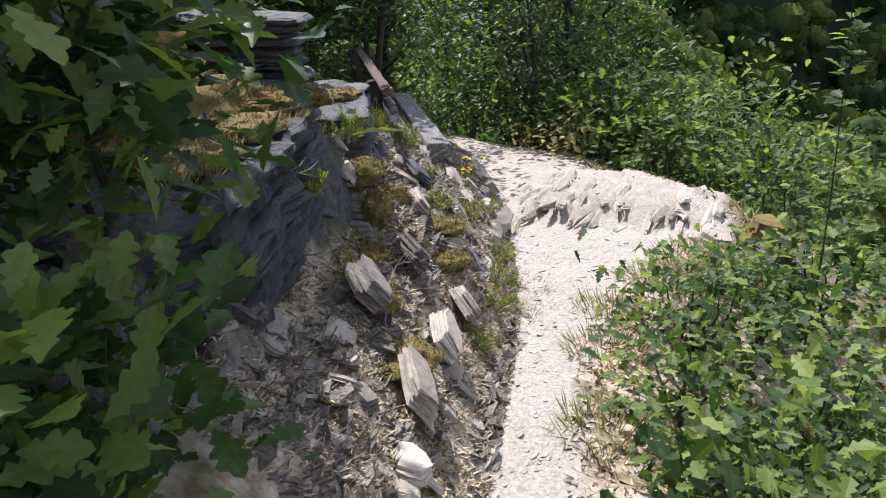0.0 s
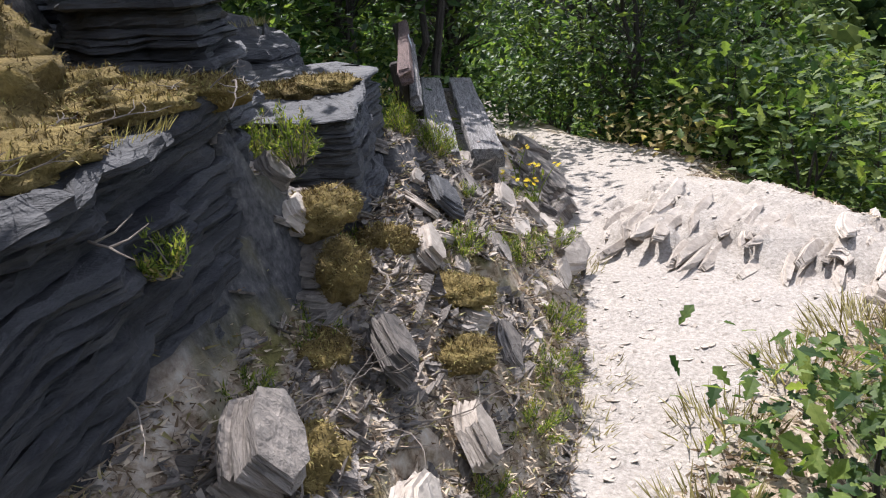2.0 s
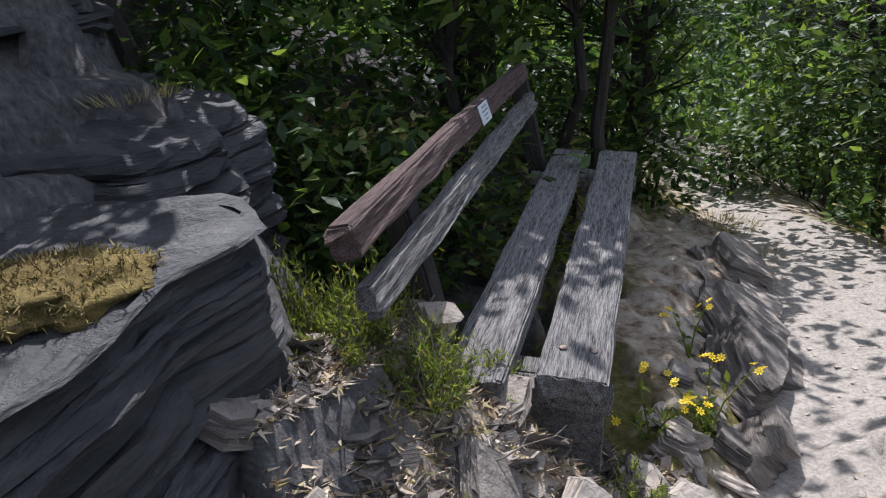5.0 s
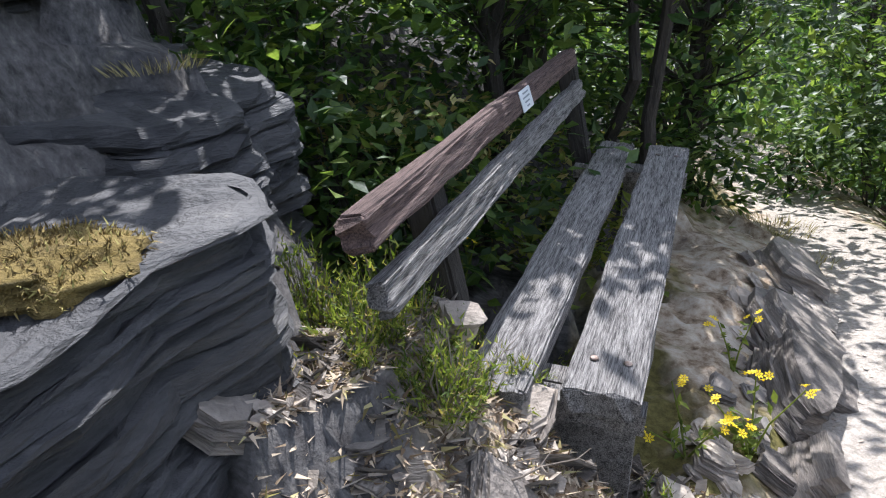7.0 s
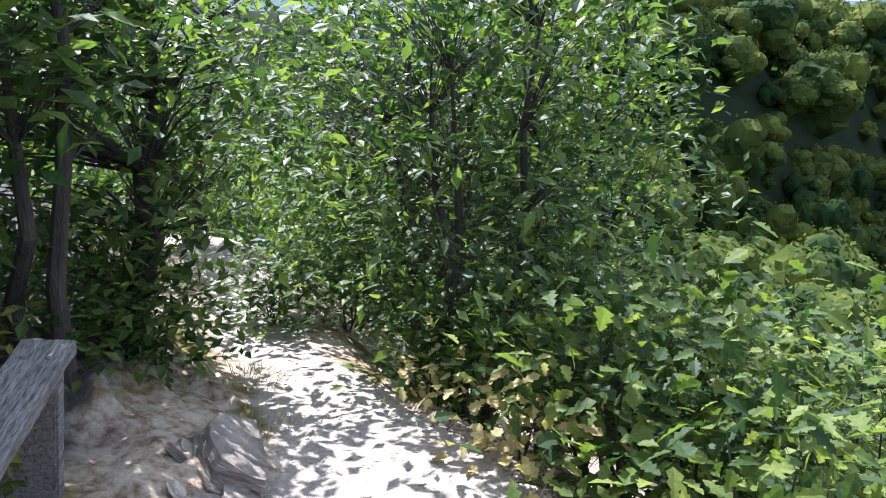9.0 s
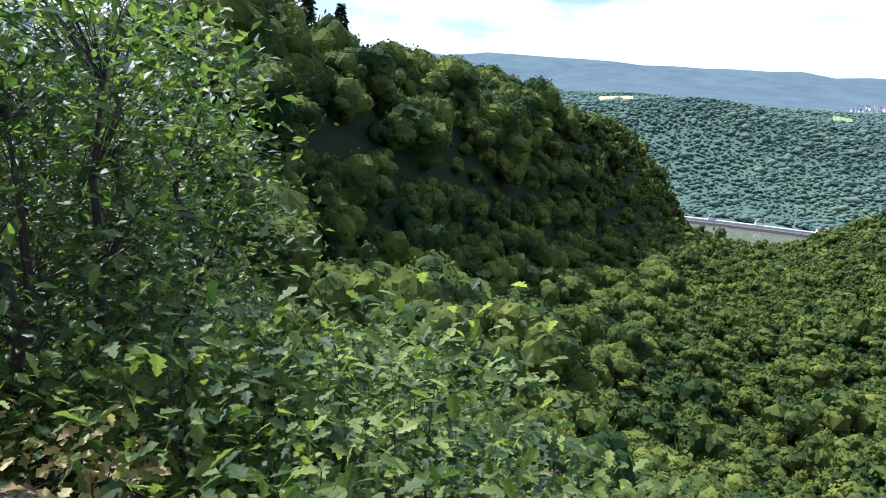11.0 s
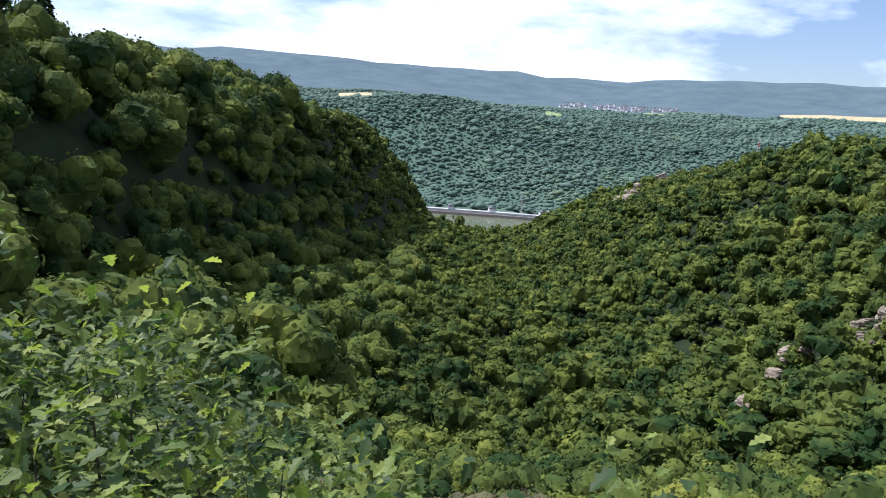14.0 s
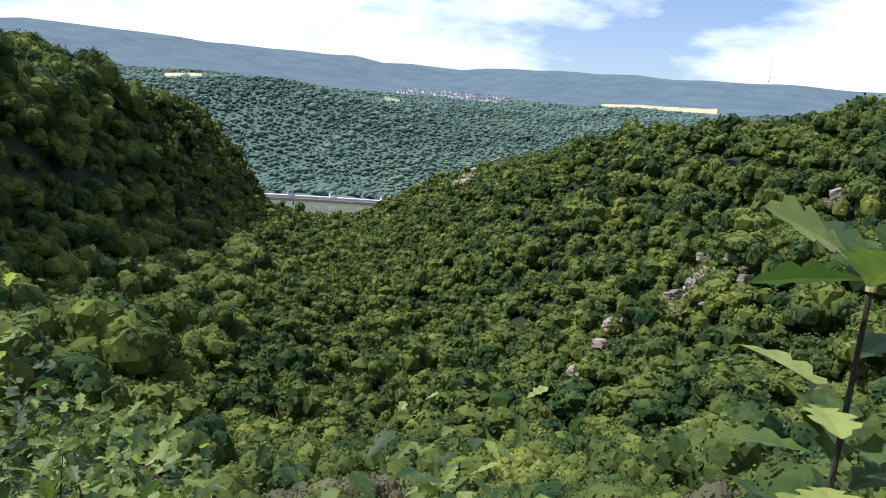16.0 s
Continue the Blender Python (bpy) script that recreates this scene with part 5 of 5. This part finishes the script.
for k, (x, y, h, w, n, z) in enumerate(((-0.24, 5.02, 0.26, 0.16, 720, None), (-0.40, 4.98, 0.28, 0.18, 820, None), (-0.10, 5.06, 0.16, 0.10, 260, None), (-0.12, 6.04, 0.18, 0.13, 620, None), (-0.32, 6.10, 0.30, 0.17, 900, None), (-0.52, 6.06, 0.26, 0.15, 640, None), (-0.40, 6.28, 0.26, 0.16, 560, None), (-0.26, 6.36, 0.24, 0.12, 380, None), (-0.25, 5.96, 0.16, 0.12, 360, None),
                                        (0.0, 4.45, 0.12, 0.10, 200, None), (-0.02, 4.1, 0.12, 0.10, 200, None), (-0.08, 4.66, 0.16, 0.09, 220, 1.35), (-0.05, 4.0, 0.12, 0.08, 160, 1.3),
                                        (-0.62, 6.95, 0.30, 0.22, 420, None), (-0.12, 6.24, 0.15, 0.12, 300, None), (0.20, 6.32, 0.14, 0.12, 220, None), (0.44, 6.02, 0.14, 0.16, 300, None), (0.36, 5.72, 0.13, 0.14, 260, None), (0.20, 5.30, 0.13, 0.13, 240, None),
                                        (0.08, 5.85, 0.10, 0.08, 140, None), (0.54, 5.40, 0.13, 0.16, 300, None), (0.58, 5.05, 0.12, 0.16, 300, None), (0.58, 4.7, 0.12, 0.15, 260, None), (0.3, 5.62, 0.13, 0.1, 180, None), (0.52, 4.3, 0.10, 0.14, 220, None), (-0.8, 7.6, 0.24, 0.3, 420, None))):
    heather(x, y, h, w, n * 2, 800 + k, z)
for k, (x, y, h, w, n, z) in enumerate(((-0.65, 4.95, 0.08, 0.25, 420, None), (-0.55, 4.3, 0.09, 0.25, 420, None), (0.62, 4.9, 0.08, 0.2, 260, None), (0.66, 5.25, 0.08, 0.2, 220, None), (0.50, 6.3, 0.10, 0.16, 200, None),
                                        (1.5, 5.45, 0.12, 0.2, 320, None), (1.78, 5.75, 0.14, 0.22, 360, None), (2.0, 5.75, 0.14, 0.2, 320, None), (1.15, 4.5, 0.12, 0.2, 240, None), (1.1, 3.8, 0.12, 0.2, 240, None), (1.2, 5.0, 0.12, 0.18, 220, None),
                                        (-0.55, 9.75, 0.10, 0.25, 260, None), (-0.2, 9.1, 0.08, 0.2, 200, None), (-0.5, 3.7, 0.10, 0.25, 420, None), (2.4, 6.45, 0.16, 0.2, 220, None), (-0.22, 3.3, 0.05, 0.15, 300, 1.60), (-0.24, 3.7, 0.05, 0.15, 300, 1.62), (-0.2, 4.1, 0.04, 0.12, 260, 1.60), (-0.4, 4.4, 0.05, 0.15, 260, 1.66), (-1.05, 6.1, 0.05, 0.12, 160, 1.66))):
    tuft("dry_grass_tuft", "tuft of dry straw-coloured grass", "grass", x, y, h, w, n, M_GRASS_DRY, 840 + k, "heather and grass tufts", z)


def twig(x, y, length, turn, rise, seed, z=None, r=0.005):
    rng = random.Random(seed)
    z0 = (level(x, y) if z is None else z) + 0.01
    pts = [(0, 0, 0)]
    a = radians(turn)
    for k in range(6):
        a += rng.uniform(-0.45, 0.45)
        px, py, pz = pts[-1]
        pts.append((px + math.cos(a) * length / 6, py + math.sin(a) * length / 6, pz + rise * length / 6 + rng.uniform(-0.01, 0.015)))
    bars = [tube(pts, [r * (1 - 0.12 * k) for k in range(7)], 5)]
    for k in (2, 3, 4):
        b = a + rng.choice((-1, 1)) * rng.uniform(0.5, 1.1)
        p = np.array(pts[k])
        l2 = length * rng.uniform(0.15, 0.35)
        bars.append(tube([p, p + np.array([math.cos(b), math.sin(b), 0.3]) * l2 * 0.5, p + np.array([math.cos(b + 0.3), math.sin(b + 0.3), 0.4]) * l2], [r * 0.6, r * 0.45, r * 0.2], 4))
    v, f = joined(bars)
    ob = new("dead_twig", mesh_of("dead_twig", v, f, M_TWIG))
    ob.location = (x, y, z0)
    return tagged(ob, "bare grey dead twig on the bank", "twig", "dead twigs")


for k in range(34):
    y = rng_bank.uniform(3.3, 6.4)
    x = float(np.interp(y, PATH_Y, PATH_L)) - rng_bank.uniform(0.15, 1.0)
    twig(x, y, rng_bank.uniform(0.12, 0.38), rng_bank.uniform(-60, 120), rng_bank.uniform(-0.2, 0.5), 900 + k, r=rng_bank.uniform(0.002, 0.005))
for k in range(26):
    y = rng_bank.uniform(3.2, 4.6)
    twig(rng_bank.uniform(-0.45, -0.06), y, rng_bank.uniform(0.08, 0.2), rng_bank.uniform(-80, 60), rng_bank.uniform(-0.3, 0.3), 970 + k, z=1.62, r=rng_bank.uniform(0.0015, 0.004))
twig(2.55, 7.9, 0.9, 60, 0.1, 950, r=0.010)


# ---- yellow flowers at the foot of the bench
def flower_plant(x, y, height, stalks, seed):
    rng = random.Random(seed)
    root = new("yellow_wildflower")
    root.location = (x, y, level(x, y) - 0.01)
    tagged(root, "yellow-flowered herb growing beside the bench", "flower", "yellow flowers")
    for s in range(stalks):
        a = 2 * math.pi * s / stalks + rng.uniform(-0.4, 0.4)
        out = rng.uniform(0.05, 0.16)
        h = height * rng.uniform(0.6, 1.0)
        tip = (out * math.cos(a), out * math.sin(a), h)
        v, f = tube([(0, 0, 0), (tip[0] * 0.35, tip[1] * 0.35, h * 0.5), tip], [0.004, 0.003, 0.002], 5)
        child("stalk", mesh_of("stalk", v, f, M_HEATHER), root)
        nr = np.random.default_rng(seed * 31 + s)
        n = 14
        t = nr.uniform(0.1, 0.9, n)[:, None]
        v, f = leaves(np.array(tip) * t * np.array([0.6, 0.6, 1]), nr.normal(0, 1, (n, 3)) + np.array([0, 0, 0.3]), nr.uniform(0.02, 0.045, n), "oval", nr, 0.4)
        child("leafage", mesh_of("leafage", v, f, M_HEATHER), root)
        for q in range(rng.randint(3, 6)):
            bm = bmesh.new()
            bmesh.ops.create_icosphere(bm, subdivisions=1, radius=0.004)
            for p in range(7):
                w = 2 * math.pi * p / 7
                c, d = Vector((math.cos(w), math.sin(w), 0.15)), Vector((-math.sin(w), math.cos(w), 0))
                bm.faces.new([bm.verts.new(c * 0.003), bm.verts.new(c * 0.010 + d * 0.004), bm.verts.new(c * 0.016), bm.verts.new(c * 0.010 - d * 0.004)])
            ob = part("blossom", bm, M_FLOWER, root)
            ob.matrix_local = pose(tip[0] + rng.uniform(-0.03, 0.03), tip[1] + rng.uniform(-0.03, 0.03), tip[2] + rng.uniform(-0.012, 0.02), rng.uniform(-40, 40), rng.uniform(-40, 40), 0)
    return root


flower_plant(0.20, 6.98, 0.30, 4, 5)
flower_plant(0.08, 6.80, 0.20, 3, 6)
flower_plant(0.02, 7.35, 0.28, 2, 7)
flower_plant(-0.95, 7.05, 0.62, 2, 8)


# ---- the valley: river bank, village, fields, masts, crags, spruces
def place(bearing, r):
    b = radians(bearing)
    return 1.3 - r * math.sin(b), 5.2 + r * math.cos(b)


def height(bearing, r):
    x, y = place(bearing, r)
    return float(valley(np.array([x]), np.array([y]))[0])


def strip(name, label, category, b0, b1, r0, r1, lift, thick, material, steps=16, z=None, kind="structure"):
    verts, faces = [], []
    for k in range(steps + 1):
        b = b0 + (b1 - b0) * k / steps
        for r, dz in ((r0, -thick), (r0, 0), (r1, 0), (r1, -thick)):
            x, y = place(b, r + math.sin(k * 1.7) * (r1 - r0) * 0.04)
            verts.append((x, y, (height(b, r) if z is None else z) + lift + dz))
    for k in range(steps):
        for j in range(3):
            a = 4 * k + j
            faces.append((a, a + 4, a + 5, a + 1))
    return tagged(new(name, mesh_of(name, verts, faces, material)), label, category, kind=kind)


strip("road", "pale road on the embankment across the river", "road", -58, -40, 1316, 1330, 0, 9, M_CONCRETE, z=RIVER + 8)
strip("embankment", "grey stone embankment wall along the river", "wall", -58, -40, 1300, 1304, 0, 6, M_SLATE, z=RIVER + 5)
for label, b0, b1, r0, r1, ripe in FIELDS:
    strip("field", label, "field", b0, b1, r0, r1, 3, 3, M_FIELD if ripe else M_MEADOW)


def house(x, y, z, wide, deep, high, turn, rng):
    root = new("house")
    root.matrix_world = pose(x, y, z, 0, 0, turn)
    tagged(root, "small white house with a dark slate roof", "house", "village across the river")
    bm = bmesh.new()
    bmesh.ops.create_cube(bm, size=1)
    bmesh.ops.scale(bm, vec=(wide, deep, high + 6), verts=bm.verts)
    bmesh.ops.translate(bm, vec=(0, 0, (high - 6) / 2), verts=bm.verts)
    part("wall", bm, M_HOUSE, root)
    w, d = wide / 2 + 0.4, deep / 2 + 0.4
    verts = [(-w, -d, high), (w, -d, high), (w, d, high), (-w, d, high), (-w, 0, high + deep * 0.4), (w, 0, high + deep * 0.4)]
    child("roof", mesh_of("roof", verts, [(0, 1, 5, 4), (2, 3, 4, 5), (0, 4, 3), (1, 2, 5), (3, 2, 1, 0)], M_ROOF), root)


rng_town = random.Random(12)
for k in range(110):
    b = -52.5 - 9.0 * rng_town.random() ** 0.9
    r = 2960 + rng_town.uniform(0, 190) + (b + 57) * 6
    x, y = place(b, r)
    house(x, y, height(b, r) + 3 + rng_town.uniform(0, 3), rng_town.uniform(9, 16), rng_town.uniform(8, 11), rng_town.uniform(5, 8), rng_town.uniform(0, 180), rng_town)
for b, r, n in ((-44.6, 1322, 1), (-47.9, 1326, 1), (-52.0, 1322, 2)):
    for k in range(n):
        x, y = place(b - k * 0.5, r + 6)
        house(x, y, RIVER + 8, 22, 10, 5, 47 + k * 3, rng_town)


def mast(bearing, r, z, tall, wide, label, striped=True):
    x, y = place(bearing, r)
    root = new("lattice_mast")
    root.location = (x, y, z)
    tagged(root, label, "mast")
    seg = 6
    for k in range(seg):
        z0, z1 = tall * k / seg, tall * (k + 1) / seg
        w0, w1 = wide * (1 - 0.75 * k / seg), wide * (1 - 0.75 * (k + 1) / seg)
        bars = []
        c = [(-1, -1), (1, -1), (1, 1), (-1, 1)]
        for j in range(4):
            a, b2 = c[j], c[(j + 1) % 4]
            bars.append(tube([(a[0] * w0, a[1] * w0, z0), (a[0] * w1, a[1] * w1, z1)], [wide * 0.16, wide * 0.16], 4))
            bars.append(tube([(a[0] * w0, a[1] * w0, z0), (b2[0] * w1, b2[1] * w1, z1)], [wide * 0.12, wide * 0.12], 4))
        v, f = joined(bars)
        child("section", mesh_of("section", v, f, (M_RED if k % 2 == 0 else M_HOUSE) if striped else M_CONCRETE), root)


mast(-67.4, 470, height(-67.4, 470) + 8, 16, 1.0, "red and white lattice mast on the wooded crest")
mast(-66.9, 468, height(-66.9, 468) + 6, 9, 0.7, "low weathered pylon on the wooded crest", False)
mast(-66.5, 466, height(-66.5, 466) + 6, 9, 0.7, "low weathered pylon on the wooded crest", False)
mast(-80.2, 4200, height(-80.2, 4200), 120, 4, "thin grey mast on the far ridge", False)
mast(-50.3, 1330, RIVER + 8, 38, 1.6, "grey lattice pylon by the river", False)


def crag(bearing, r, count, wide, seed, rise):
    rng = random.Random(seed)
    for k in range(count * 2 // 3):
        b, q = bearing + rng.gauss(0, wide / r * 30), r + rng.gauss(0, wide * 1.2)
        x, y = place(b, q)
        w = rng.uniform(0.7, 2.4) * r / 85
        rock("pale broken crag standing out of the woods", x, y, w, w * 0.8, w * rng.uniform(0.25, 0.5), rng.uniform(-15, 15), rng.uniform(-10, 30), rng.uniform(0, 180), seed + k, M_CRAG, 3, sink=0.15, z=height(b, q) + rise, name="crag")


crag(-78.2, 158, 30, 5, 1000, 5.4)
crag(-75.8, 154, 16, 3.5, 1040, 5.0)
crag(-80.6, 165, 14, 3, 1050, 5.4)
crag(-71.2, 154, 12, 3, 1060, 4.8)
crag(-69.6, 143, 6, 2.5, 1070, 4.4)
crag(-85.4, 174, 8, 3, 1075, 5.6)
crag(-59.0, 580, 26, 14, 1080, 6.0)


def spruce(bearing, r, tall, seed):
    x, y = place(bearing, r)
    rng = np.random.default_rng(seed)
    root = new("spruce")
    root.location = (x, y, height(bearing, r) + 2)
    tagged(root, "dark pointed spruce on the hill crest", "tree", "spruces on the crest")
    v, f = tube([(0, 0, 0), (0, 0, tall * 0.5), (0, 0, tall)], [tall * 0.018, tall * 0.012, 0.02], 6)
    child("trunk", mesh_of("trunk", v, f, M_BARK), root)
    n = 900
    t = rng.uniform(0.12, 1, n) ** 0.8
    a = rng.uniform(0, 2 * math.pi, n)
    rad = tall * 0.30 * (1.02 - t) * (0.75 + 0.25 * np.sin(t * 60)) * rng.uniform(0.3, 1.1, n)
    places = np.stack([rad * np.cos(a), rad * np.sin(a), tall * t], -1)
    ways = np.stack([np.cos(a), np.sin(a), rng.uniform(-0.5, 0.1, n)], -1)
    v, f = leaves(places, ways, tall * rng.uniform(0.05, 0.10, n), "clump", rng, 0.3)
    child("bough_mass", mesh_of("bough_mass", v, f, M_SPRUCE), root)


for k, (b, r, tall) in enumerate(((-12.3, 215, 21), (-14.8, 225, 19), (-6.0, 190, 26), (-7.6, 195, 24), (-4.6, 190, 23), (-9.0, 205, 17))):
    spruce(b, r, tall, 70 + k)
